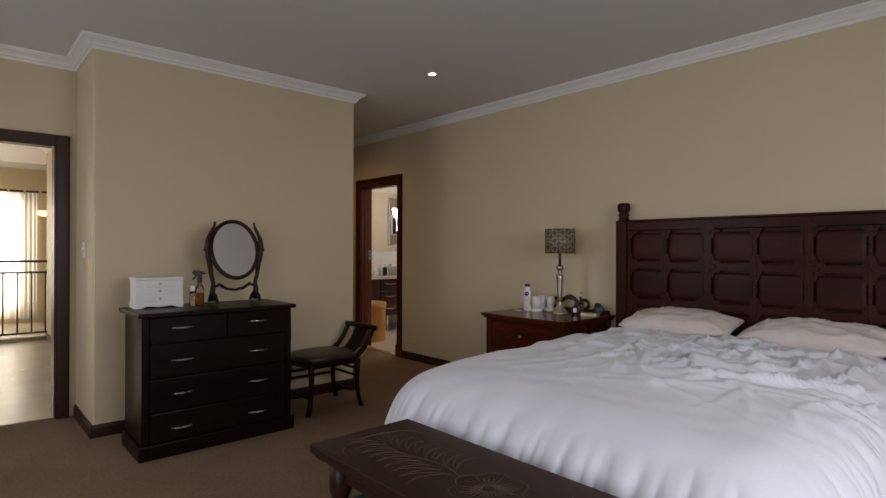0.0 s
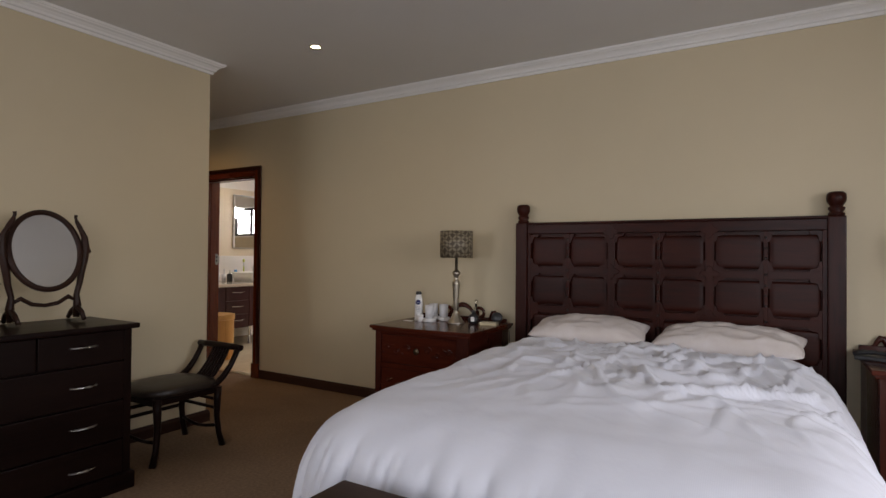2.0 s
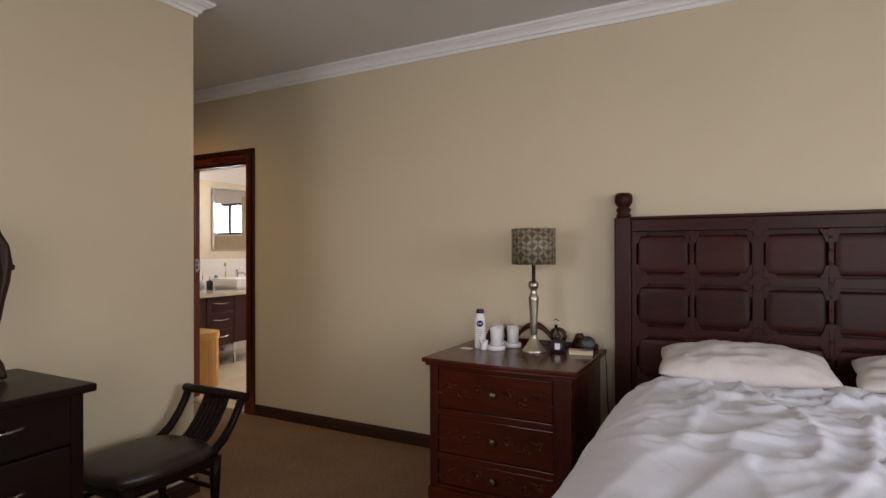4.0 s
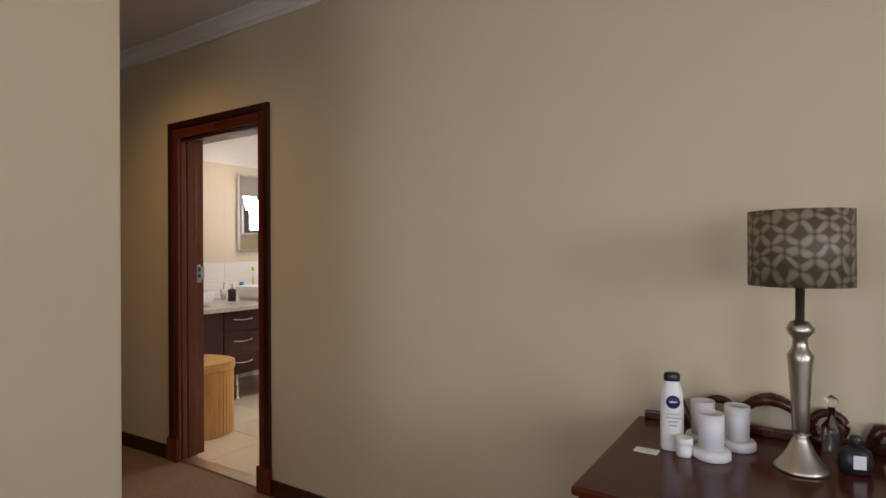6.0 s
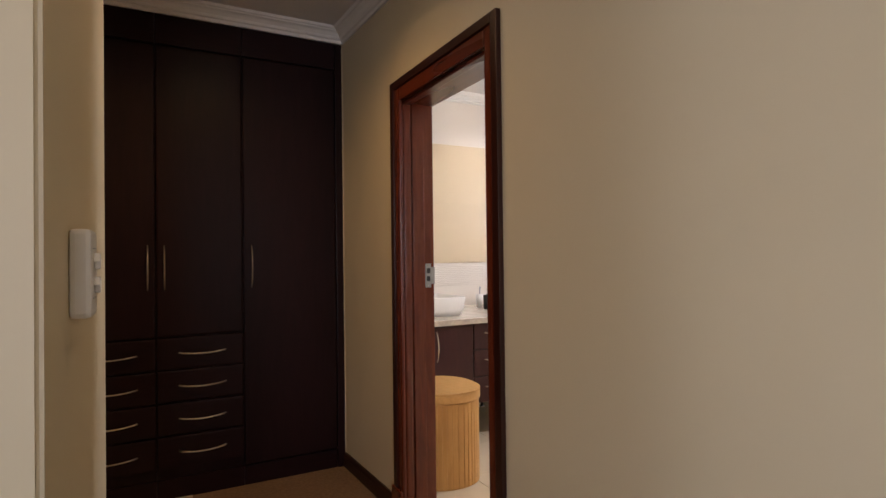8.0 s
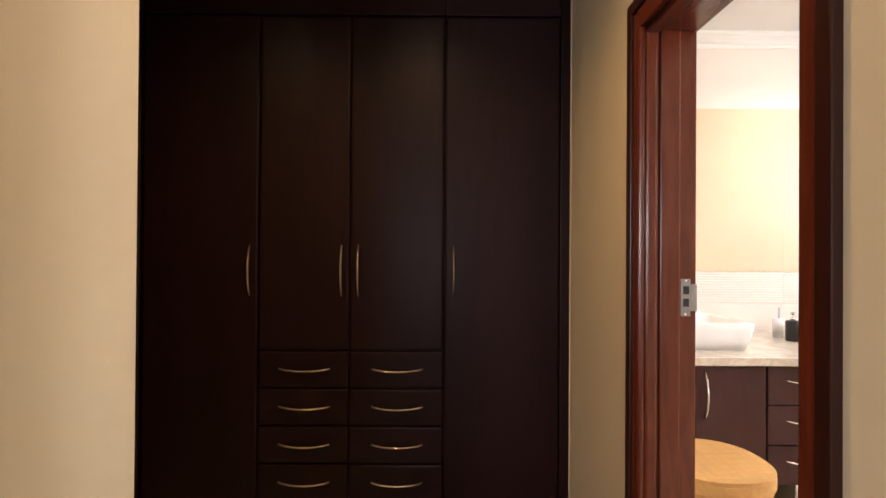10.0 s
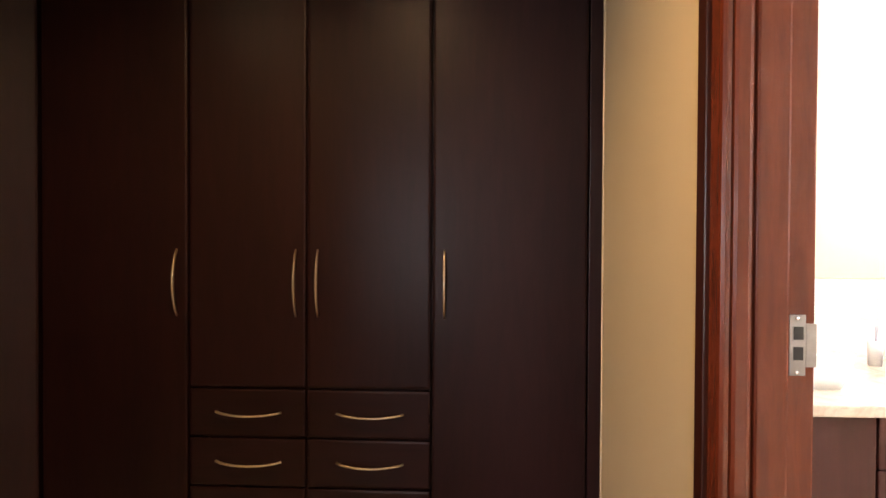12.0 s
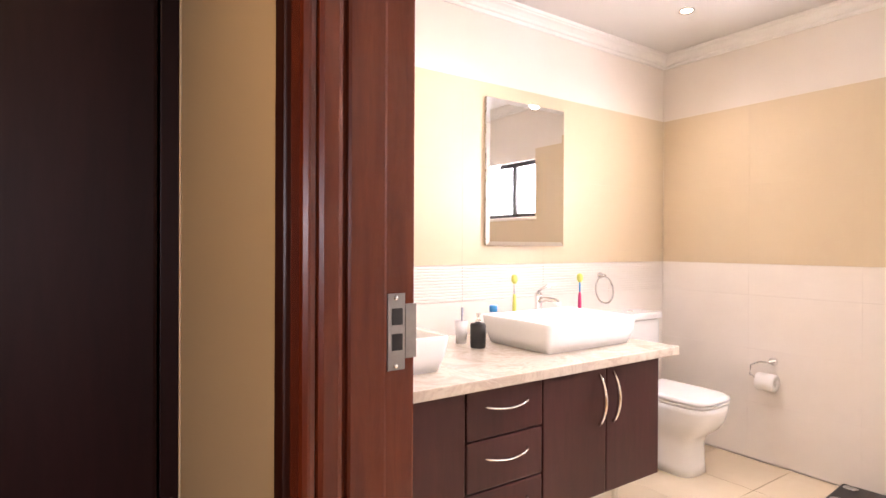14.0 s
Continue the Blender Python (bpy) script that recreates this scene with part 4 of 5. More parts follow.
part("cap", box(HX - 0.020, HX + 0.058, HY0, HY1, HT + 0.0005, HT + 0.016, 0.005), TEAK_Y, bed)
CW = (HY1 - HY0) / 6
rows_z = ((1.180, 1.402), (0.906, 1.128), (0.632, 0.854), (0.355, 0.580))
for k in range(7):
    wide = 0.024 if k % 2 == 0 else 0.010
    y = HY0 + k * CW
    y0, y1 = max(HY0, y - wide), min(HY1, y + wide)
    part("stile", box(HX - 0.008, HX + 0.0375, y0, y1, 0.30, 1.4115, 0.003), TEAK_Z, bed)
for z0, z1 in ((1.130, 1.178), (0.856, 0.904), (0.582, 0.630)):
    for k in range(6):
        a, b = HY0 + k * CW, HY0 + (k + 1) * CW
        wa, wb = (0.024, 0.010) if k % 2 == 0 else (0.010, 0.024)
        part("rail", box(HX - 0.006, HX + 0.0375, a + wa + 0.0004, b - wb - 0.0004, z0, z1, 0.003), TEAK_Y, bed)
def pillow_panel(a, b, lo, hi):
    """A domed field whose edges fall back into the groove round it."""
    bm = bmesh.new()
    rings = []
    for inset, depth in ((0.0, 0.037), (0.001, 0.018), (0.005, 0.0125), (0.012, 0.0105), (0.034, 0.0100)):
        r = 0.020
        row = []
        for sy, sz, a0 in ((1, 1, 0), (-1, 1, 90), (-1, -1, 180), (1, -1, 270)):
            for k in range(4):
                an = radians(a0 + 30 * k)
                row.append(bm.verts.new((HX + depth, (a + b) / 2 + sy * ((b - a) / 2 - inset - r) + r * math.cos(an), (lo + hi) / 2 + sz * ((hi - lo) / 2 - inset - r) + r * math.sin(an))))
        rings.append(row)
    n = len(rings[0])
    for p, q in zip(rings, rings[1:]):
        for i in range(n):
            bm.faces.new((p[i], p[(i + 1) % n], q[(i + 1) % n], q[i])).smooth = True
    bm.faces.new(rings[-1])
    bmesh.ops.recalc_face_normals(bm, faces=bm.faces[:])
    return bm


for z0, z1 in rows_z[:3]:
    for k in range(6):
        wa, wb = (0.024, 0.010) if k % 2 == 0 else (0.010, 0.024)
        a, b = HY0 + k * CW + wa, HY0 + (k + 1) * CW - wb
        part("panel", pillow_panel(a + 0.003, b - 0.003, z0 + 0.006, z1 - 0.014), TEAK_Y, bed)
        # lobed corner brackets that close the groove towards the lattice
        for yy, sy, wide in ((a, 1, wa), (b, -1, wb)):
            g = 0.060 if wide > 0.02 else 0.034
            for zz, sz in ((z0 - 0.004, 1), (z1 + 0.004, -1)):
                out = [(yy, zz), (yy + sy * g, zz), (yy + sy * (g - 0.004), zz + sz * 0.013), (yy + sy * (g - 0.014), zz + sz * 0.018), (yy + sy * 0.024, zz + sz * 0.021),
                       (yy + sy * 0.018, zz + sz * 0.032), (yy + sy * 0.013, zz + sz * 0.056), (yy, zz + sz * 0.062)]
                part("bracket", slab(out, HX - 0.005, HX + 0.030, 0, "yz"), TEAK_Y, bed)
for k in (2, 4):
    for z in (1.154, 0.880, 0.606, 1.42):
        y = HY0 + k * CW
        out = []
        for i in range(16):
            an = 2 * math.pi * i / 16
            r = 0.044 + 0.014 * math.cos(4 * an)
            out.append((y + r * math.cos(an), z + 0.9 * r * math.sin(an)))
        part("cross_plate", slab(out, HX - 0.0145, HX - 0.0085, 0.002, "yz"), TEAK_Z, bed)
stud = lathe([(0.013, 0), (0.012, 0.004), (0.007, 0.008), (0, 0.009)], steps=12)
stud_me = mesh_of("stud", stud, IRON, True)
for k in range(1, 6):
    for z in (1.154, 0.880, 0.606) if k % 2 == 0 else (1.37, 1.31, 1.25, 1.154, 1.09, 1.03, 0.97, 0.88, 0.80, 0.74):
        s = new("stud", stud_me)
        s.parent = bed
        s.matrix_basis = pose(HX - 0.0075, HY0 + k * CW, z, 0, -90) @ Matrix.Diagonal((0.6 if k % 2 else 1.2, 0.6 if k % 2 else 1.2, 0.8, 1))
for y0, y1 in ((0.170, 0.205), (1.755, 1.790)):
    part("side_rail", box(1.36, HX - 0.03, y0, y1, 0.16, 0.36, 0.006), TEAK_Y, bed)
part("foot_rail", box(1.36, 1.395, 0.206, 1.754, 0.16, 0.36, 0.006), TEAK_Y, bed)
for y in (0.25, 1.71):
    part("foot_leg", box(1.36, 1.44, y - 0.04, y + 0.04, 0, 0.16, 0.006), TEAK_Z, bed)
part("mattress", box(1.50, HX - 0.01, 0.32, 1.64, 0.30, 0.58, 0.04), MATTRESS, bed)


def duvet():
    """A thick quilt over the mattress: plump edges, hanging folds, creases towards the pillows."""
    X0, X1, Y0, Y1 = 1.50, 3.30, 0.33, 1.62       # flat part
    top, rad, hang, step = 0.730, 0.28, 0.15, 0.0125
    total = rad * math.pi / 2 + hang
    nx = int((X1 - X0 + total) / step)
    ny = int((Y1 - Y0 + 2 * total) / step)
    bm = bmesh.new()
    grid = []
    for i in range(nx + 1):
        row = []
        p = X0 - total + i * (X1 - X0 + total) / nx
        for j in range(ny + 1):
            q = Y0 - total + j * (Y1 - Y0 + 2 * total) / ny
            ix, iy = max(p, X0), min(max(q, Y0), Y1)
            dx, dy = p - ix, q - iy
            d = math.hypot(dx, dy)
            d = min(d, total)
            nrm = Vector((dx, dy, 0)).normalized() if d > 1e-6 else Vector((0, 0, 0))
            if d < rad * math.pi / 2:
                a = d / rad
                out, down = rad * math.sin(a), rad * (1 - math.cos(a))
            else:
                out, down = rad + 0.08 * (d - rad * math.pi / 2) - 2.4 * max(0.0, d - rad * math.pi / 2 - 0.04) ** 2, rad + (d - rad * math.pi / 2)
            t = min(1.0, d / total)
            turn = math.atan2(-dx, abs(dy)) / (math.pi / 2) * 0.55 if d > 1e-6 else 0.0
            if dy > 0:
                run_ = (X1 - ix) + turn
            elif dy < 0:
                run_ = (X1 - X0) + 1.1 + (Y1 - Y0) - turn + (ix - X0) + 0.0
            else:
                run_ = (X1 - X0) + 0.55 + (Y1 - iy)
            along = run_ * 9.5
            w1, w2 = noise.noise(Vector((p * 1.6, q * 1.6, 7.0))), noise.noise(Vector((p * 1.6, q * 1.6, 11.0)))
            fold = t ** 2.6 * (0.016 * math.sin(along * 1.7 + 0.6) + 0.022 * math.sin(along * 3.1 + 2.0 + w1) + 0.016 * math.sin(along * 5.3 + 3 * w2) * t ** 2 + 0.020 * max(0.0, 1 - abs(noise.noise(Vector((along * 0.9, t, 4.0)))) * 2) ** 4)
            rise = max(0.0, min(1.0, (t - 0.26) / 0.32))
            rise = rise * rise * (3 - 2 * rise)
            fold -= rise * (0.026 * (1 - abs(math.sin(along * 2.3 + 1.6 * w1))) ** 2.6 + 0.018 * (1 - abs(math.sin(along * 3.7 + 2.0 + 2.4 * w2))) ** 3)
            v = Vector((ix, iy, 0)) + nrm * (out + fold)
            head = max(0.0, min(1.0, (p - 1.6) / 0.7)) * (0.5 + 0.55 * max(0.0, min(1.0, (1.75 - q) / 0.9)))
            crease = 0.0
            for rot, fr, st, ph, gain in ((0.55, 2.6, 0.8, 0.0, 1.0), (-0.6, 3.4, 1.0, 4.0, 0.8), (1.25, 4.6, 1.3, 9.0, 0.7), (0.2, 7.5, 2.0, 15.0, 0.45), (-1.0, 9.0, 2.4, 21.0, 0.35)):
                c, s = math.cos(rot), math.sin(rot)
                a1, a2 = (p + 0.22 * w1) * c + (q + 0.22 * w2) * s, (q + 0.22 * w2) * c - (p + 0.22 * w1) * s
                ridge = noise.noise(Vector((a1 * fr + ph, a2 * st, ph)))
                crease += gain * (max(0.0, 1 - abs(ridge) * 3.6) ** 2.6 if ridge < 0 else max(0.0, 1 - ridge * 10) ** 2.2)
            n1 = noise.noise(Vector((p * 1.9, q * 1.9, 0.3)))
            z = top - down + 0.028 * n1 * (1 - t * 0.6) + 0.031 * head * crease * (1 - t) - 0.030 * head
            z += 0.030 * math.exp(-((q - 0.98) / 0.55) ** 2) * (1 - t)
            z -= 0.05 * max(0, (p - 3.1) / 0.2) ** 2 * (1 - t)
            z -= 0.045 * max(0.0, min(1.0, (2.3 - p) / 0.9)) ** 1.5
            v.z = z + 0.006 * noise.noise(Vector((p * 9, q * 9, 2.0)))
            row.append(bm.verts.new(v))
        grid.append(row)
    for a, b in zip(grid, grid[1:]):
        for j in range(ny):
            bm.faces.new((a[j], b[j], b[j + 1], a[j + 1])).smooth = True
    bmesh.ops.recalc_face_normals(bm, faces=bm.faces[:])
    edge = [r[0].co.copy() for r in grid[::-1]] + [v.co.copy() for v in grid[0]] + [r[-1].co.copy() for r in grid]
    hem = edge[:1]
    for p in edge:
        if (p - hem[-1]).length > 0.02:
            hem.append(p)
    return bm, hem


quilt, hem = duvet()
dv = tagged(part("duvet", quilt, DUVET), "rumpled white striped cotton duvet spread over the bed", "duvet")
part("hem", tube(hem, 0.0075, 7), DUVET, dv, "stitched rounded hem", smooth=True)
sol = dv.modifiers.new("thickness", "SOLIDIFY")
sol.thickness, sol.offset = 0.010, -1


def pillow(x, y, z, lx, ly, h, rz, tilt, seed, label):
    bm = bmesh.new()
    n = 34
    for side in (1, -1):
        grid = []
        for i in range(n + 1):
            row = []
            for j in range(n + 1):
                u, v = 2 * i / n - 1, 2 * j / n - 1
                e = (1 - abs(u) ** 2.8) * (1 - abs(v) ** 2.1)
                pinch = 1 - 0.09 * (1 - abs(u)) * abs(v) ** 3 - 0.0
                pinch2 = 1 - 0.09 * (1 - abs(v)) * abs(u) ** 3
                w = 0.012 * noise.noise(Vector((u * 3 + seed, v * 4, seed))) + 0.003 * math.sin(8 * u + 5 * v * u + seed) * abs(v) ** 0.5 + 0.012 * (1 - abs(noise.noise(Vector((u * 2.2 + v * 1.2 + seed, v * 3.2, 1))) * 2)) ** 3
                row.append(bm.verts.new((u * lx / 2 * pinch2 * (1 - 0.10 * u * u * v * v), v * ly / 2 * pinch * (1 - 0.07 * u * u * v * v), side * (h / 2 * max(0, e) ** 0.58) + w * min(1, 3 * e))))
            grid.append(row)
        for a, b in zip(grid, grid[1:]):
            for j in range(n):
                vs = (a[j], b[j], b[j + 1], a[j + 1])
                bm.faces.new(vs if side > 0 else vs[::-1]).smooth = True
    bmesh.ops.remove_doubles(bm, verts=bm.verts[:], dist=0.0005)
    ob = part("pillow", bm, PILLOW)
    ob.matrix_world = pose(x, y, z, 0, tilt, rz)
    return tagged(ob, label, "pillow", "pillows on the bed")


pillow(3.34, 1.36, 0.785, 0.42, 0.74, 0.150, 4, -9, 1.0, "soft cream cotton pillow slumped against the headboard")
pillow(3.32, 0.58, 0.785, 0.40, 0.78, 0.155, -5, -9, 5.0, "creased cream cotton pillow against the headboard")


# ---------------------------------------------------------------- bedside cabinets
def bedside():
    c = thing("bedside_cabinet", "polished rosewood bedside cabinet with carved drawers and scroll back", "bedside cabinet", "bedside cabinets")
    def bowed(x0, y0, y1, sweep):
        return [(x0 - sweep * math.sin(math.pi * i / 16) ** 1.3, y1 + (y0 - y1) * i / 16) for i in range(17)] + [(3.682, y0), (3.682, y1)]
    part("top", slab(bowed(3.0, 2.030, 2.850, 0.026), 0.726, 0.750, 0.007), ROSE, c)
    part("top_moulding", slab(bowed(3.014, 2.044, 2.836, 0.024), 0.708, 0.7255, 0.006), ROSE, c)
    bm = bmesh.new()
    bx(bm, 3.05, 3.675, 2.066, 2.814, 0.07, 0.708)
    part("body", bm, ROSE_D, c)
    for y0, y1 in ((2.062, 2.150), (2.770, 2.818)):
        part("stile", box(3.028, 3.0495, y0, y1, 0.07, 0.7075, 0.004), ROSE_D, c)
    for z0, z1 in ((0.690, 0.7075), (0.452, 0.486), (0.222, 0.254), (0.07, 0.09)):
        part("rail", box(3.030, 3.0495, 2.1505, 2.7695, z0, z1, 0.003), ROSE, c)
    part("plinth", box(3.018, 3.676, 2.054, 2.826, 0.0, 0.07, 0.006), ROSE, c)
    for z0, z1 in ((0.490, 0.686), (0.258, 0.448), (0.094, 0.218)):
        d = part("drawer", box(3.036, 3.0495, 2.154, 2.766, z0, z1, 0.003), ROSE, c)
        zc = (z0 + z1) / 2
        for s in (-1, 1):
            for k in range(3):
                yc, flip = 2.46 + s * (0.085 + 0.082 * k), (-1) ** k
                r0 = 0.034 - 0.004 * k
                spiral = [(3.0350, yc + s * r0 * (1 - q / 15) * math.cos(0.55 * q), zc + flip * (0.010 + r0 * (1 - q / 15) * math.sin(0.55 * q))) for q in range(14)]
                part("carved_scroll", tube(spiral, [0.0035 + 0.004 * math.sin(math.pi * (q + 1) / 16) for q in range(14)], 6, None, 0.8), ROSE, d)
                leaf = [(3.0350, yc + s * (0.03 + 0.055 * q), zc - flip * (0.034 - 0.040 * q + 0.030 * q * q)) for q in (0, 0.2, 0.4, 0.6, 0.8, 1.0)]
                part("carved_leaf", tube(leaf, [0.003, 0.007, 0.0095, 0.009, 0.006, 0.002], 6, None, 0.8), ROSE, d)
                part("carved_rosette", moved(lathe([(0.010, -0.004), (0.010, 0.002), (0.006, 0.006), (0, 0.007)], steps=10), pose(3.0365, yc, zc + flip * 0.010, 0, -90)), ROSE, d)
        part("knob", moved(lathe([(0.010, 0), (0.010, 0.008), (0.020, 0.012), (0.023, 0.017), (0.018, 0.024), (0.008, 0.027), (0, 0.027)], steps=24), pose(3.036, 2.46, zc, 0, -90)), BRONZE, d, "round patterned bronze knob")
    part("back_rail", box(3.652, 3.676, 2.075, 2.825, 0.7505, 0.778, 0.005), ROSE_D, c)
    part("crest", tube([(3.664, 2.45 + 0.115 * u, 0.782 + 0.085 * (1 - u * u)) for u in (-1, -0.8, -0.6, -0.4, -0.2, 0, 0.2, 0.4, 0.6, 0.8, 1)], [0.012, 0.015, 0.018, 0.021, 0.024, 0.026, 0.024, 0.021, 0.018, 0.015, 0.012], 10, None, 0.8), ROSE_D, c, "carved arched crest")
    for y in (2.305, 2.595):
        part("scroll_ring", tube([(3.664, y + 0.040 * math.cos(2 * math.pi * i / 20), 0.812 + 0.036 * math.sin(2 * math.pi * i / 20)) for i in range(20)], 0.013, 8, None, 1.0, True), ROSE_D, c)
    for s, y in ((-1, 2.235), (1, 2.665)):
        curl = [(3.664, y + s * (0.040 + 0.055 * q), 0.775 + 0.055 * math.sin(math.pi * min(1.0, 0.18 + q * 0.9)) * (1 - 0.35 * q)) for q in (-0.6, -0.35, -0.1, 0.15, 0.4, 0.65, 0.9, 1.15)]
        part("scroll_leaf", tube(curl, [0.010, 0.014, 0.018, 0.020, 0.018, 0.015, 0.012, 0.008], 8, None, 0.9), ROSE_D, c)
    return c


cab = bedside()
cab2 = copy_thing(cab, Matrix.Translation((0, -2.87, 0)))


def table_lamp(x, y):
    lp = thing("table_lamp", "brushed silver table lamp with a petal-print drum shade", "table lamp", "bedside lamps", Matrix.Translation((x, y, 0.750)))
    part("base", lathe([(0.062, 0), (0.064, 0.004), (0.062, 0.010), (0.056, 0.018), (0.036, 0.045), (0.022, 0.075), (0.017, 0.088), (0.020, 0.094)], steps=40), PEWTER, lp, smooth=True)
    part("stem", lathe([(0.016, 0.0945), (0.020, 0.105), (0.022, 0.18), (0.029, 0.285), (0.031, 0.300), (0.024, 0.312), (0.018, 0.325), (0.017, 0.345), (0.030, 0.362), (0.032, 0.372), (0.022, 0.390), (0.011, 0.394), (0.011, 0.52)], steps=8), PEWTER, lp)
    part("shade", lathe([(0.119, 0.485), (0.121, 0.485), (0.121, 0.682), (0.119, 0.682), (0.119, 0.485)], steps=48), SHADE, lp, "taupe drum shade with pale interlaced petals")
    part("socket", lathe([(0.014, 0.521), (0.016, 0.523), (0.016, 0.565), (0.012, 0.57)], steps=16), PLASTIC, lp)
    part("bulb", lathe([(0.012, 0.571), (0.028, 0.600), (0.030, 0.620), (0.020, 0.645), (0, 0.650)], steps=20), CERAMIC, lp, smooth=True)
    for a in range(3):
        c, s = math.cos(a * 2.094), math.sin(a * 2.094)
        part("shade_spoke", tube([(0.012 * c, 0.012 * s, 0.518), (0.119 * c, 0.119 * s, 0.66)], 0.0018, 5), STEEL, lp)
    return lp


lamp = table_lamp(3.42, 2.374)
copy_thing(lamp, Matrix.Translation((3.42, -0.45, 0.750)))

TZ = 0.750
b = thing("lotion_bottle", "tall white lotion bottle with a navy round label and dark cap", "bottle", m=pose(3.395, 2.688, TZ, 0, 0, -70))
part("bottle", lathe([(0.028, 0), (0.032, 0.004), (0.032, 0.12), (0.029, 0.165), (0.022, 0.196), (0.020, 0.200)], squash=0.62), PLASTIC, b, smooth=True)
part("cap", lathe([(0.0215, 0.2005), (0.0225, 0.202), (0.0225, 0.218), (0.018, 0.224), (0, 0.225)], squash=0.72), BLACK, b)
part("round_label", moved(lathe([(0.019, 0), (0.019, 0.0015), (0, 0.0016)], steps=24), pose(0, -0.0185, 0.142, 90)), LABEL_BLUE, b)
part("print_bar", box(-0.010, 0.010, -0.0203, -0.0200, 0.1405, 0.1440), PLASTIC, b)
for i, w in enumerate((0.016, 0.020, 0.014, 0.010)):
    part("print_bar", box(-w, w, -0.0208, -0.0196, 0.106 - i * 0.011, 0.109 - i * 0.011), GREY_INK, b)
jar = thing("small_jar", "small grey-white cosmetic jar", "jar", m=pose(3.362, 2.650, TZ))
part("jar", lathe([(0.020, 0), (0.022, 0.003), (0.022, 0.034)], steps=24), WHITE_P, jar)
part("lid", lathe([(0.0225, 0.0345), (0.023, 0.036), (0.023, 0.050), (0.021, 0.052)], steps=24), PLASTIC, jar)
for x, y in ((3.385, 2.583), (3.505, 2.530), (3.51, 2.622)):
    cnd = thing("candle_holder", "white round candle holder with a frosted glass cylinder", "candle holder", "candle holders", pose(x, y, TZ))
    part("saucer", lathe([(0.046, 0), (0.050, 0.004), (0.050, 0.020), (0.046, 0.026), (0.028, 0.026)], steps=32), WHITE_P, cnd, smooth=True)
    part("candle", lathe([(0.020, 0.0265), (0.021, 0.028), (0.021, 0.050), (0.0, 0.051)], steps=24), PAPER, cnd)
    part("glass_cylinder", lathe([(0.029, 0.0265), (0.032, 0.0265), (0.034, 0.125), (0.031, 0.125), (0.029, 0.0265)], steps=32), FROSTED, cnd)
pf = thing("perfume_bottle", "squat dark perfume bottle with a pale label", "bottle", m=pose(3.47, 2.255, TZ, 0, 0, -75))
part("bottle", lathe([(0.030, 0), (0.036, 0.006), (0.040, 0.030), (0.034, 0.058), (0.014, 0.072)], squash=0.7), BLACK, pf, smooth=True)
part("cap", lathe([(0.012, 0.0725), (0.013, 0.074), (0.013, 0.094), (0.010, 0.097)], steps=18), BLACK, pf)
part("label", box(-0.014, 0.014, -0.0285, -0.0265, 0.018, 0.052), WHITE_P, pf)
cg = thing("clear_bottle", "slim clear glass bottle with a stopper", "bottle", m=pose(3.60, 2.30, TZ))
part("bottle", lathe([(0.024, 0), (0.026, 0.003), (0.026, 0.075), (0.009, 0.100), (0.009, 0.130)], steps=24), GLASS, cg, smooth=True)
part("stopper", lathe([(0.008, 0.1305), (0.016, 0.142), (0.016, 0.156), (0, 0.168)], steps=18), GLASS, cg, smooth=True)
bk = thing("notecard_box", "slim cream and gold box lying flat", "box", m=pose(3.47, 2.125, TZ, 0, 0, 12))
part("body", box(-0.035, 0.035, -0.062, 0.062, 0, 0.014, 0.002), CARD, bk)
part("lid", box(-0.037, 0.037, -0.064, 0.064, 0.0145, 0.022, 0.002), BRASS, bk)
sp = thing("travel_clock", "round black travel clock", "clock", m=pose(3.57, 2.11, TZ, 0, 0, -80))
part("body", moved(lathe([(0.034, 0), (0.040, 0.004), (0.040, 0.026), (0.034, 0.030), (0, 0.031)], steps=28), pose(0, 0.015, 0.041, 80)), BLACK, sp, smooth=True)
part("foot", box(-0.02, 0.02, -0.012, 0.02, 0, 0.006, 0.002), BLACK, sp)
tagged(part("paper_slip", box(3.32, 3.36, 2.715, 2.78, TZ + 0.0005, TZ + 0.002), PAPER), "small white paper slip on the cabinet", "paper")
tagged(part("charger_cord", tube([(3.55, 2.06, TZ + 0.006), (3.56, 2.035, TZ + 0.008), (3.57, 2.018, TZ + 0.002), (3.575, 2.012, 0.68), (3.58, 2.008, 0.5), (3.60, 2.0, 0.30), (3.64, 2.005, 0.12), (3.68, 2.01, 0.05)], 0.003), BLACK), "thin black cord hanging beside the cabinet", "cord")
ph = thing("telephone", "dark handset lying at the cabinet edge", "telephone", m=pose(3.30, -0.075, TZ, 0, 0, 70))
part("handset", tube([(-0.09, 0, 0.022), (-0.06, 0, 0.034), (0, 0, 0.040), (0.06, 0, 0.034), (0.09, 0, 0.022)], [0.020, 0.019, 0.014, 0.019, 0.020], 10, None, 0.7), BLACK, ph)
part("cradle", box(-0.08, 0.08, -0.045, 0.045, 0, 0.022, 0.006), BLACK, ph)

# ---------------------------------------------------------------- fitted wardrobes
WG = "fitted wardrobe units"


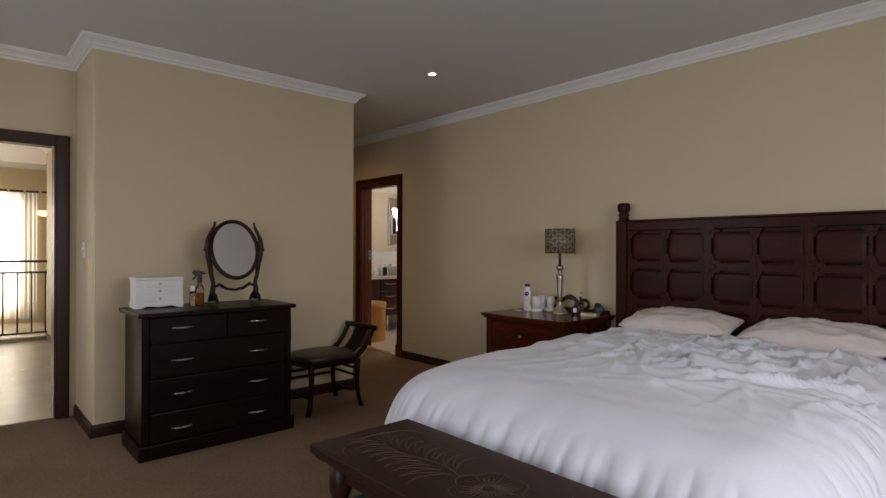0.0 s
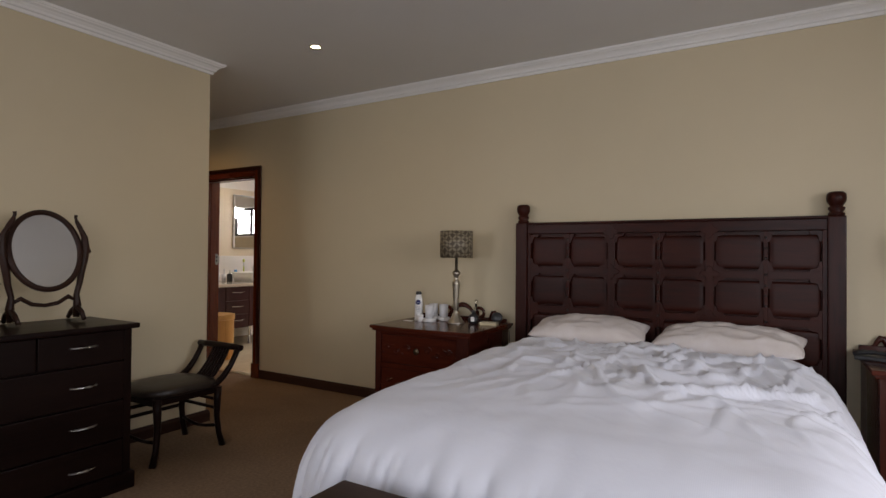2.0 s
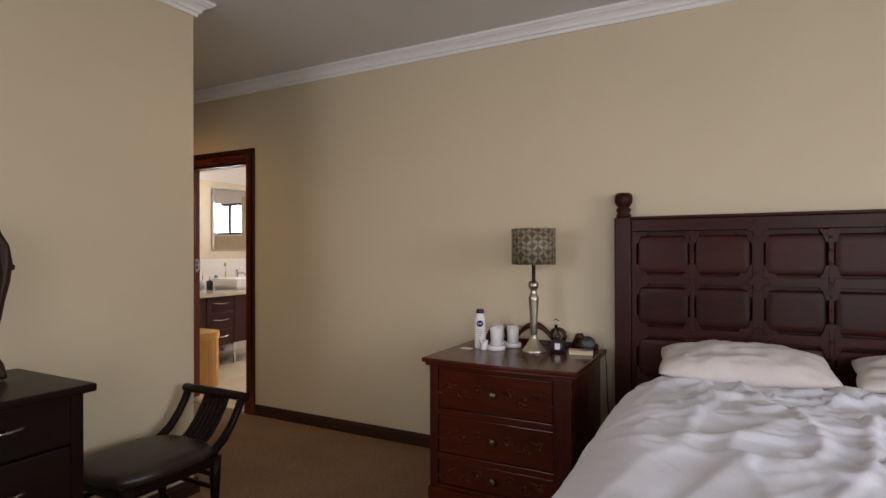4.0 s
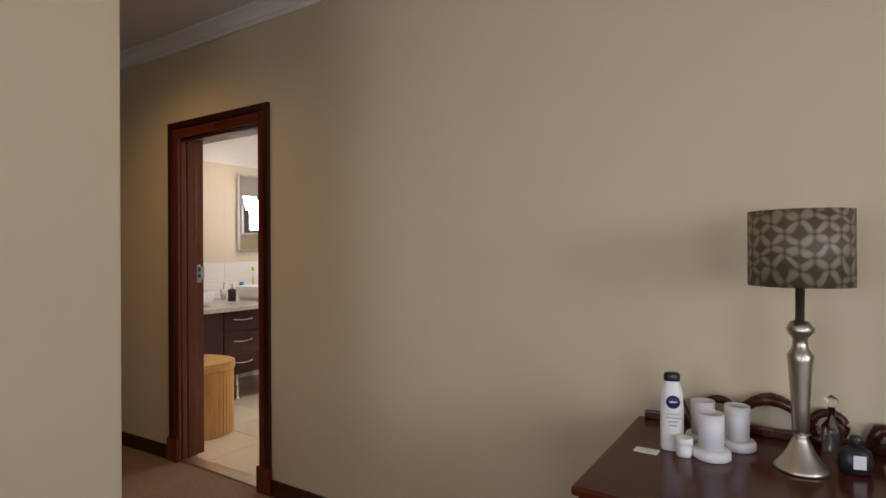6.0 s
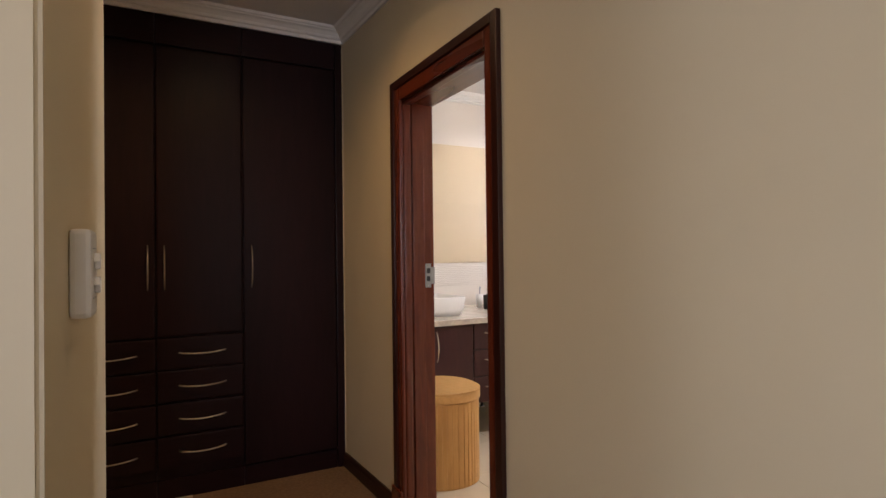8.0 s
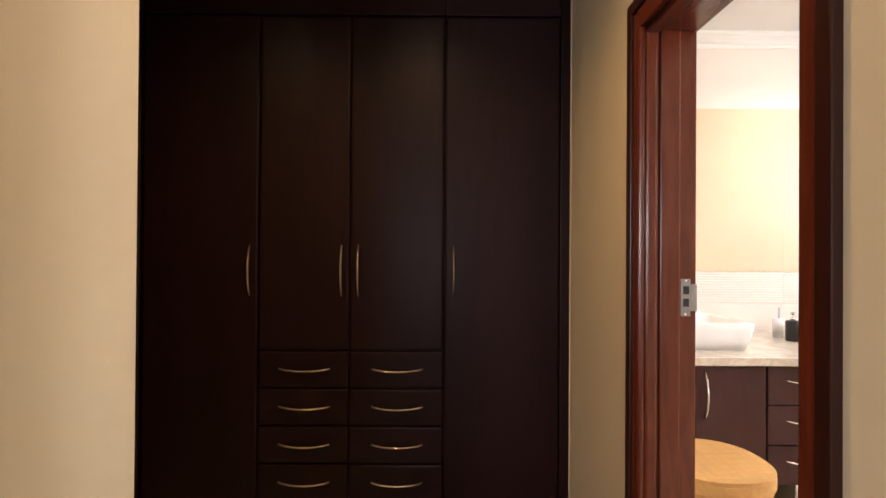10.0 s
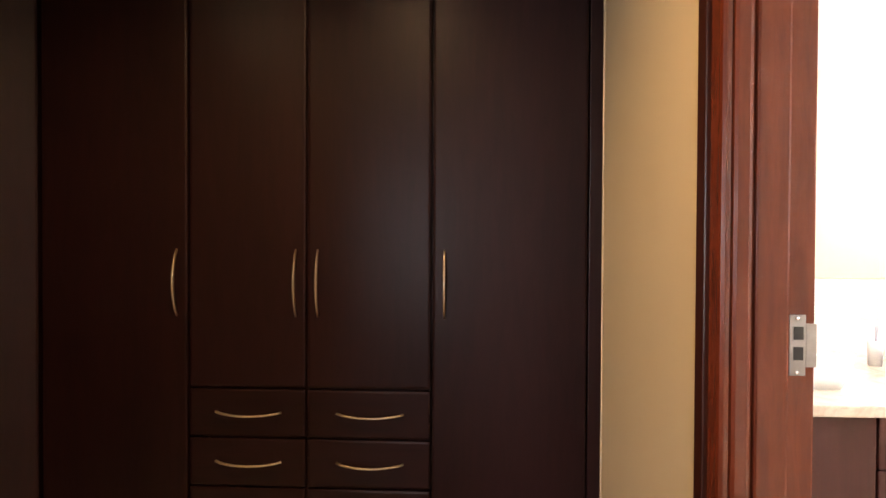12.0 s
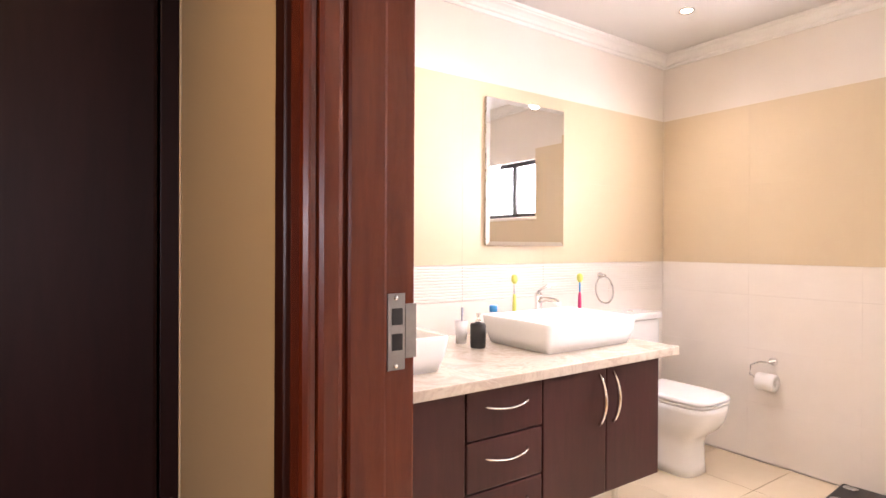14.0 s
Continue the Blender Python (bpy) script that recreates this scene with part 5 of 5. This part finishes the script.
def wardrobe_unit(x0, x1, drawers, handle_x, deep=0.605):
    w = thing("wardrobe_unit", "fitted wenge wardrobe unit with drawers under a tall door" if drawers else "fitted wenge wardrobe unit with one tall door", "wardrobe", WG)
    part("carcass", box(x0 + 0.001, x1 - 0.001, YW + 0.022, YW + deep, 0.11, ZC), WENGE, w)
    part("plinth", box(x0 + 0.001, x1 - 0.001, YW + 0.012, YW + deep, 0, 0.109), WENGE_X, w)
    part("header", box(x0 + 0.001, x1 - 0.001, YW - 0.0, YW + 0.0215, 2.435, ZC - 0.001, 0.003), WENGE_X, w)
    zb = 0.868 if drawers else 0.115
    dr = part("door", box(x0 + 0.003, x1 - 0.003, YW, YW + 0.0215, zb, 2.428, 0.010), WENGE, w)
    part("handle", moved(bow_handle(0.235, 0.030, 0.0075), pose(handle_x, YW, 1.238) @ pose(0, 0, 0, 0, 90)), BRASS, dr, "bowed satin metal handle")
    if drawers:
        xc = (x0 + x1) / 2
        for i in range(4):
            z1 = 0.862 - i * 0.1755
            d = part("drawer", box(x0 + 0.003, x1 - 0.003, YW, YW + 0.0215, z1 - 0.170, z1, 0.009), WENGE_X, w)
            part("handle", moved(droop_handle(0.235, 0.026, 0.008), pose(xc + 0.005, YW, z1 - 0.082)), BRASS, d, "thin bowed metal handle")
    return w


for x0, x1, dr_, hx in ((1.664, 2.205, False, 2.165), (2.205, 2.63, True, 2.592), (2.63, 3.07, True, 2.670), (3.07, 3.610, False, 3.114)):
    wardrobe_unit(x0, x1, dr_, hx)
# the return along the side wall, and the diagonal corner unit between the two runs
XS = 1.375
for y0, y1, hy in ((5.06, 5.60, 5.56), (5.60, 6.198, 5.64)):
    ob = wardrobe_unit(-(y1 - y0), 0, False, -(y1 - hy), 0.44)
    ob.matrix_world = pose(XS + YW, y1, 0, 0, 0, 90)
corner = thing("corner_wardrobe", "diagonal wenge corner wardrobe with one tall door", "wardrobe", WG, pose(1.662, 6.488, 0, 0, 0, 45))
part("carcass", slab([(-0.403, 0.022), (-0.001, 0.022), (0.26, 0.29), (-0.22, 0.60), (-0.66, 0.29)], 0.11, ZC), WENGE, corner)
part("plinth", box(-0.403, -0.001, 0.012, 0.0215, 0, 0.109), WENGE_X, corner)
part("header", box(-0.403, -0.001, 0, 0.0215, 2.435, ZC - 0.001, 0.003), WENGE_X, corner)
dr = part("door", box(-0.401, -0.003, 0, 0.0215, 0.115, 2.428, 0.009), WENGE, corner)
part("handle", moved(bow_handle(0.235, 0.030, 0.0075), pose(-0.365, 0, 1.238) @ pose(0, 0, 0, 0, 90)), BRASS, dr, "bowed satin metal handle")
fl = thing("wardrobe_filler", "wenge filler panel between wardrobe and wall", "filler panel")
part("panel", box(3.612, 3.656, YW + 0.003, YW + 0.03, 0, ZC - 0.001, 0.003), WENGE, fl)
part("sealant_bead", box(3.6565, XW - 0.0005, YW + 0.003, YW + 0.02, 0, ZC - 0.001, 0.002), CREAM, fl, "thin cream sealant line along the wall")

# ---------------------------------------------------------------- bathroom
van = thing("vanity_drawer_unit", "wenge vanity unit with three drawers on steel feet", "vanity unit", "vanity units")
VF, VT = 6.472, 0.814


def vanity_feet(w, xs):
    for x in xs:
        for y in (6.61, 7.18):
            part("foot", lathe([(0.026, 0), (0.026, 0.012), (0.014, 0.020), (0.014, 0.248), (0.024, 0.256), (0.024, 0.2645)], x, y, 0, 18), CHROME, w, "round chrome foot")


part("carcass", box(4.572, 4.946, VF + 0.02, 7.28, 0.265, VT - 0.002), VANITY, van)
for i in range(3):
    z1 = VT - 0.004 - i * 0.186
    d = part("drawer", box(4.575, 4.943, VF, VF + 0.0195, z1 - 0.181, z1, 0.007), VANITY, van)
    part("handle", moved(droop_handle(0.21, 0.028, 0.012, 0.0065), pose(4.76, VF, z1 - 0.066)), CHROME, d, "bowed chrome handle")
vanity_feet(van, (4.80,))
for x0, x1, hs in ((3.90, 4.57, (4.19, 4.28)), (4.948, 5.70, (5.275, 5.365))):
    van = thing("vanity_door_unit", "wenge vanity unit with two doors and curved chrome handles", "vanity unit", "vanity units")
    part("carcass", box(x0, x1, VF + 0.02, 7.28, 0.265, VT - 0.002), VANITY, van)
    xm = (x0 + x1) / 2
    for a, b_, h in ((x0 + 0.002, xm - 0.0015, hs[0]), (xm + 0.0015, x1 - 0.002, hs[1])):
        d = part("door", box(a, b_, VF, VF + 0.0195, 0.268, VT - 0.006, 0.006), VANITY, van)
        part("handle", moved(bow_handle(0.215, 0.034, 0.010), pose(h, VF, 0.674) @ pose(0, 0, 0, 0, 90)), CHROME, d, "curved chrome handle")
    vanity_feet(van, (x0 + 0.12, x1 - 0.14))
wt = thing("vanity_worktop", "beige veined marble worktop on the vanity units", "worktop")
part("slab", box(3.865, 5.805, 6.435, 7.285, VT, VT + 0.040, 0.006), MARBLE, wt)
WTZ = VT + 0.040


def basin(x0, x1, y0, y1):
    b = thing("vessel_basin", "rectangular white ceramic basin standing on the worktop", "basin", "basins")
    bm = bmesh.new()
    cx, cy = (x0 + x1) / 2, (y0 + y1) / 2

    def ring(hx, hy, z, r):
        pts = []
        for sx, sy, a0 in ((1, 1, 0), (-1, 1, 90), (-1, -1, 180), (1, -1, 270)):
            for k in range(6):
                a = radians(a0 + 18 * k)
                pts.append(bm.verts.new((cx + sx * (hx - r) + r * math.cos(a), cy + sy * (hy - r) + r * math.sin(a), z)))
        return pts
    hx, hy = (x1 - x0) / 2, (y1 - y0) / 2
    rs = [ring(hx - 0.035, hy - 0.030, WTZ, 0.02), ring(hx - 0.012, hy - 0.012, WTZ + 0.06, 0.025), ring(hx, hy, WTZ + 0.128, 0.03), ring(hx - 0.003, hy - 0.003, WTZ + 0.134, 0.03),
          ring(hx - 0.014, hy - 0.014, WTZ + 0.134, 0.03), ring(hx - 0.020, hy - 0.020, WTZ + 0.128, 0.03), ring(hx - 0.05, hy - 0.05, WTZ + 0.05, 0.05), ring(hx - 0.09, hy - 0.09, WTZ + 0.025, 0.05)]
    for a, c in zip(rs, rs[1:]):
        for i in range(len(a)):
            j = (i + 1) % len(a)
            bm.faces.new((a[i], a[j], c[j], c[i])).smooth = True
    bm.faces.new(rs[0][::-1])
    bm.faces.new(rs[-1])
    bmesh.ops.recalc_face_normals(bm, faces=bm.faces[:])
    part("bowl", bm, CERAMIC, b)
    part("drain", lathe([(0.022, 0), (0.022, 0.003), (0, 0.004)], cx, cy, WTZ + 0.0255, 20), CHROME, b)
    return b


basin(5.10, 5.72, 6.60, 7.06)
basin(3.98, 4.60, 6.60, 7.06)
for x in (5.555, 4.33):
    fc = thing("basin_mixer", "chrome single-lever basin mixer tap", "tap", "basin taps")
    part("body", lathe([(0.026, 0), (0.026, 0.008), (0.020, 0.014), (0.019, 0.19), (0.021, 0.20), (0.018, 0.215), (0, 0.218)], x, 7.12, WTZ, 24), CHROME, fc, smooth=True)
    part("spout", tube([(x, 7.12, WTZ + 0.165), (x, 7.06, WTZ + 0.185), (x, 6.99, WTZ + 0.180), (x, 6.965, WTZ + 0.165)], [0.015, 0.014, 0.013, 0.012], 12), CHROME, fc)
    part("lever", tube([(x, 7.12, WTZ + 0.222), (x, 7.09, WTZ + 0.240), (x, 7.04, WTZ + 0.256)], [0.012, 0.010, 0.008], 10, None, 0.6), CHROME, fc)
ds = thing("soap_dispenser", "black cylindrical soap dispenser with a chrome pump", "soap dispenser", m=pose(4.985, 6.93, WTZ))
part("bottle", lathe([(0.033, 0), (0.036, 0.004), (0.037, 0.105), (0.033, 0.112), (0, 0.113)], steps=28), BLACK, ds, smooth=True)
part("pump", lathe([(0.014, 0.1135), (0.014, 0.128), (0.006, 0.130), (0.006, 0.148), (0.012, 0.150), (0.012, 0.158), (0, 0.160)], steps=18), CHROME, ds)
part("nozzle", tube([(0, 0, 0.154), (-0.02, -0.02, 0.155), (-0.028, -0.028, 0.150)], 0.004), CHROME, ds)
tm = thing("tumbler", "frosted glass tumbler with a grey brush in it", "tumbler", m=pose(4.985, 7.06, WTZ))
part("glass", lathe([(0.026, 0), (0.031, 0.11), (0.029, 0.11), (0.024, 0.005), (0, 0.005)], steps=24), FROSTED, tm, smooth=True)
part("brush", tube([(0.0, 0, 0.01), (0.01, 0.01, 0.10), (0.016, 0.014, 0.17)], [0.004, 0.004, 0.007]), GREY_INK, tm)
for x, y, cols, lbl in ((5.37, 7.11, (YELLOW, WHITE_P, YELLOW), "lime green toothbrush standing upright"), (5.775, 7.02, (PINK, CYAN, YELLOW), "pink and blue toothbrush with a yellow head")):
    tb_ = thing("toothbrush", lbl, "toothbrush", m=pose(x, y, WTZ))
    part("stand", lathe([(0.026, 0), (0.026, 0.010), (0.012, 0.016), (0, 0.016)], steps=20), cols[1], tb_)
    part("handle", lathe([(0.009, 0.0165), (0.010, 0.04), (0.010, 0.16), (0.008, 0.20), (0.005, 0.215)], steps=16), cols[0], tb_, smooth=True)
    part("neck", lathe([(0.005, 0.2155), (0.005, 0.27)], steps=12), cols[1], tb_)
    part("head", lathe([(0.008, 0.2705), (0.017, 0.285), (0.017, 0.305), (0.010, 0.318), (0, 0.319)], steps=16), cols[2], tb_, smooth=True)
tp_ = thing("toothpaste_cap", "small blue bottle cap by the basin", "bottle", m=pose(5.235, 7.12, WTZ))
part("bottle", lathe([(0.018, 0), (0.020, 0.003), (0.020, 0.13)], steps=20), WHITE_P, tp_)
part("cap", lathe([(0.0205, 0.1305), (0.021, 0.132), (0.021, 0.160), (0.018, 0.164)], steps=20), CYAN, tp_)

bmr = thing("bathroom_mirror", "tall rectangular wall mirror hung over the basin", "mirror", "bathroom mirrors")
part("backing", box(5.303, 5.908, 7.2700, 7.281, 1.325, 2.140, 0.003), STEEL, bmr)
bm = bmesh.new()
o = [bm.verts.new(v) for v in ((5.303, 7.2690, 1.325), (5.908, 7.2690, 1.325), (5.908, 7.2690, 2.140), (5.303, 7.2690, 2.140))]
i_ = [bm.verts.new(v) for v in ((5.326, 7.2640, 1.348), (5.885, 7.2640, 1.348), (5.885, 7.2640, 2.117), (5.326, 7.2640, 2.117))]
for k in range(4):
    bm.faces.new((o[k], o[(k + 1) % 4], i_[(k + 1) % 4], i_[k]))
bm.faces.new(i_)
bmesh.ops.recalc_face_normals(bm, faces=bm.faces[:])
part("mirror_glass", bm, MIRROR, bmr, "bevelled mirror glass")

tr = thing("towel_ring", "chrome towel ring on the tiled wall", "towel ring")
part("mount", moved(lathe([(0.024, 0), (0.024, 0.008), (0.012, 0.014), (0.010, 0.045), (0, 0.046)], steps=20), pose(6.265, 7.286, 1.135, 90)), CHROME, tr)
part("ring", tube([(6.265 + 0.085 * math.sin(2 * math.pi * i / 28), 7.246 + 0.012 * math.cos(2 * math.pi * i / 28), 1.045 + 0.085 * math.cos(2 * math.pi * i / 28)) for i in range(28)], 0.0065, 8, None, 1.0, True), CHROME, tr)

# toilet
wc = thing("toilet", "white ceramic close-coupled toilet with its lid down", "toilet", m=Matrix.Diagonal((1, 1, 1.05, 1)))
TX = 6.44


def egg(hw, y0, y1, z, bm, n=28):
    """A rounded D: square at the back (y1), round at the front (y0)."""
    pts = []
    ym = y0 + hw * 1.0
    for k in range(n):
        a = math.pi * k / (n - 1)
        e = 3.6
        c, s = math.cos(a), math.sin(a)
        pts.append((TX + hw * math.copysign(abs(c) ** (2 / e), c), ym - (ym - y0) * abs(s) ** (2 / e)))
    pts += [(TX - hw, y1), (TX + hw, y1)]
    return [bm.verts.new((x, y, z)) for x, y in pts]


def stack(rows):
    bm = bmesh.new()
    rs = [egg(*r, bm) for r in rows]
    for a, b in zip(rs, rs[1:]):
        for i in range(len(a)):
            j = (i + 1) % len(a)
            bm.faces.new((a[i], a[j], b[j], b[i])).smooth = True
    bm.faces.new(rs[0][::-1])
    bm.faces.new(rs[-1])
    bmesh.ops.recalc_face_normals(bm, faces=bm.faces[:])
    return bm


part("pan", stack([(0.122, 6.70, 7.20, 0.0), (0.118, 6.705, 7.20, 0.05), (0.116, 6.71, 7.20, 0.17), (0.124, 6.69, 7.20, 0.215), (0.150, 6.635, 7.20, 0.255), (0.170, 6.60, 7.20, 0.31), (0.178, 6.585, 7.20, 0.37), (0.178, 6.583, 7.20, 0.400)]), CERAMIC, wc)
part("seat", stack([(0.176, 6.585, 7.06, 0.402), (0.182, 6.578, 7.06, 0.408), (0.182, 6.578, 7.06, 0.418)]), PLASTIC, wc)
part("lid", stack([(0.178, 6.584, 7.06, 0.421), (0.184, 6.576, 7.06, 0.426), (0.182, 6.579, 7.06, 0.440), (0.170, 6.60, 7.05, 0.447)]), CERAMIC, wc)
part("cistern", box(TX - 0.185, TX + 0.185, 7.085, 7.280, 0.405, 0.815, 0.022), CERAMIC, wc)
part("cistern_lid", box(TX - 0.195, TX + 0.195, 7.072, 7.284, 0.817, 0.858, 0.014), CERAMIC, wc)
part("flush_button", lathe([(0.022, 0), (0.022, 0.005), (0, 0.006)], TX, 7.18, 0.8585, 20), CHROME, wc)

rh = thing("toilet_roll_holder", "chrome holder with a white paper roll", "toilet roll")
part("mount", moved(lathe([(0.024, 0), (0.024, 0.010), (0.012, 0.016), (0.010, 0.060), (0, 0.061)], steps=18), pose(XB - 0.002, 6.535, 0.630, 0, -90)), CHROME, rh)
part("arm", tube([(XB - 0.058, 6.535, 0.630), (XB - 0.062, 6.59, 0.628), (XB - 0.066, 6.64, 0.60), (XB - 0.066, 6.645, 0.54), (XB - 0.066, 6.59, 0.525), (XB - 0.066, 6.50, 0.525)], 0.006), CHROME, rh)
part("paper_roll", moved(lathe([(0.018, -0.05), (0.052, -0.05), (0.052, 0.05), (0.018, 0.05), (0.018, -0.05)], steps=32), pose(XB - 0.066, 6.545, 0.512, 90)), PAPER, rh)

sc_ = thing("bathroom_scale", "black glass bathroom scale on the floor", "scale", m=pose(6.785, 5.992, 0, 0, 0, 4))
part("platform", box(-0.16, 0.16, -0.16, 0.16, 0.012, 0.032, 0.008), BLACK, sc_)
for x in (-0.11, 0.11):
    for y in (-0.11, 0.11):
        part("contact_pad", lathe([(0.035, 0.0322), (0.035, 0.034), (0, 0.0345)], x, y, 0, 20), STEEL, sc_)
        part("foot", lathe([(0.018, 0), (0.018, 0.0118)], x, y, 0, 12), BLACK, sc_)

bin_ = thing("laundry_bin", "oval bamboo laundry bin with a flat lid", "laundry bin", m=pose(4.105, 6.075, 0))


def oval(hx, hy, n=48):
    return [(hx * math.copysign(abs(math.cos(2 * math.pi * i / n)) ** 0.85, math.cos(2 * math.pi * i / n)), hy * math.copysign(abs(math.sin(2 * math.pi * i / n)) ** 0.85, math.sin(2 * math.pi * i / n))) for i in range(n)]


part("body", slab(oval(0.200, 0.225), 0.0, 0.470, 0.004), BAMBOO, bin_)
for i in range(48):
    x, y = oval(0.2005, 0.2255)[i]
    a = math.degrees(math.atan2(y / 0.2255, x / 0.2005))
    part("bamboo_slat", moved(box(-0.0115, 0.0115, -0.002, 0.002, 0.004, 0.466, 0.0015), pose(x, y, 0, 0, 0, a + 90)), BAMBOO, bin_)
part("lid_band", slab(oval(0.212, 0.238), 0.474, 0.515, 0.003), BAMBOO_L, bin_)
for i in range(9):
    y0, y1 = -0.236 + i * 0.0525, -0.236 + (i + 1) * 0.0525
    out = []
    lim = lambda y: 0.210 * max(0.0, 1 - abs(y / 0.237) ** 2.35) ** (1 / 2.35)
    ys = [y0 + (y1 - y0 - 0.0012) * k / 6 for k in range(7)]
    out = [(lim(y) + 0.001, y) for y in ys] + [(-lim(y) - 0.001, y) for y in ys[::-1]]
    part("lid_board", slab(out, 0.5155, 0.528, 0.0008), BAMBOO_L, bin_)

# ---------------------------------------------------------------- tiles, last
wall_back = bpy.data.objects["wall_bathroom_back"]
wall_end = bpy.data.objects["wall_bathroom_end"]
floor_b = bpy.data.objects["floor_bathroom"]


def tile_mesh(name, w, h, t, mat, bev=0.002):
    return mesh_of(name, box(-w / 2, w / 2, -t, 0, -h / 2, h / 2, bev), mat)


def lay(name, me, m, parent):
    ob = new(name, me)
    ob.parent = parent
    ob.matrix_basis = m
    return ob


G = 0.0004
W_T, H_T = 0.60, 0.50
beige = tile_mesh("tile", W_T - G, H_T - G, 0.008, TILE_B, 0.0002)
white = tile_mesh("tile", W_T - G, 0.335 - G, 0.008, TILE_W, 0.0002)
strip = tile_mesh("mosaic_strip", W_T - G, 0.0142, 0.0095, TILE_W, 0.003)
for k in range(5):
    xc = XB - W_T / 2 - k * W_T - 0.002
    wide = 1.0
    if xc - W_T / 2 < XE + 0.16:
        left = XE + 0.165
        wide = (xc + W_T / 2 - left) / W_T
        xc = left + wide * W_T / 2
        if wide < 0.05:
            continue
    sc_m = Matrix.Diagonal((wide, 1, 1, 1))
    for r in range(2):
        lay("tile", beige, pose(xc, YB + 0.007, 1.221 + H_T * (r + 0.5)) @ sc_m, wall_back)
    for r in range(3):
        lay("tile", white, pose(xc, YB + 0.007, 0.02 + 0.335 * (r + 0.5) if r else 0.179) @ sc_m @ Matrix.Diagonal((1, 1, 1 if r else 1.051, 1)), wall_back)
    for r in range(12):
        lay("mosaic_strip", strip, pose(xc, YB + 0.007, 1.034 + 0.0156 * r) @ sc_m, wall_back)
for k in range(5):
    yc = YB - W_T / 2 - k * W_T - 0.002
    for r in range(3):
        lay("tile", white, pose(XB + 0.007, yc, 0.02 + 0.335 * (r + 0.5) if r else 0.179, 0, 0, -90) @ Matrix.Diagonal((1, 1, 1 if r else 1.051, 1)), wall_end)
    lay("tile", white, pose(XB + 0.007, yc, 1.122, 0, 0, -90) @ Matrix.Diagonal((1, 1, 0.575, 1)), wall_end)
    if 4.9 < yc < 6.1:
        continue
    for r in range(2):
        lay("tile", beige, pose(XB + 0.007, yc, 1.221 + H_T * (r + 0.5), 0, 0, -90), wall_end)
side = tile_mesh("tile", 0.69 - G, 0.35 - G, 0.008, TILE_B, 0.0002)
lay("tile", beige, pose(XB + 0.007, 6.01, 1.471, 0, 0, -90) @ Matrix.Diagonal((0.26, 1, 1, 1)), wall_end)
lay("tile", beige, pose(XB + 0.007, 6.01, 1.971, 0, 0, -90) @ Matrix.Diagonal((0.26, 1, 1, 1)), wall_end)
lay("tile", side, pose(XB + 0.007, 5.508, 1.396, 0, 0, -90) @ Matrix.Diagonal((1.23, 1, 1, 1)), wall_end)
ft = mesh_of("floor_tile", box(-0.2235, 0.2235, -0.2235, 0.2235, -0.006, 0.002, 0.0015), TILE_F)
for i in range(7):
    for j in range(7):
        x, y = XE + 0.33 + 0.45 * i, 4.40 + 0.45 * j
        if x < XB + 0.1 and y < YB + 0.15:
            lay("floor_tile", ft, pose(min(x, XB - 0.2), y, 0), floor_b)
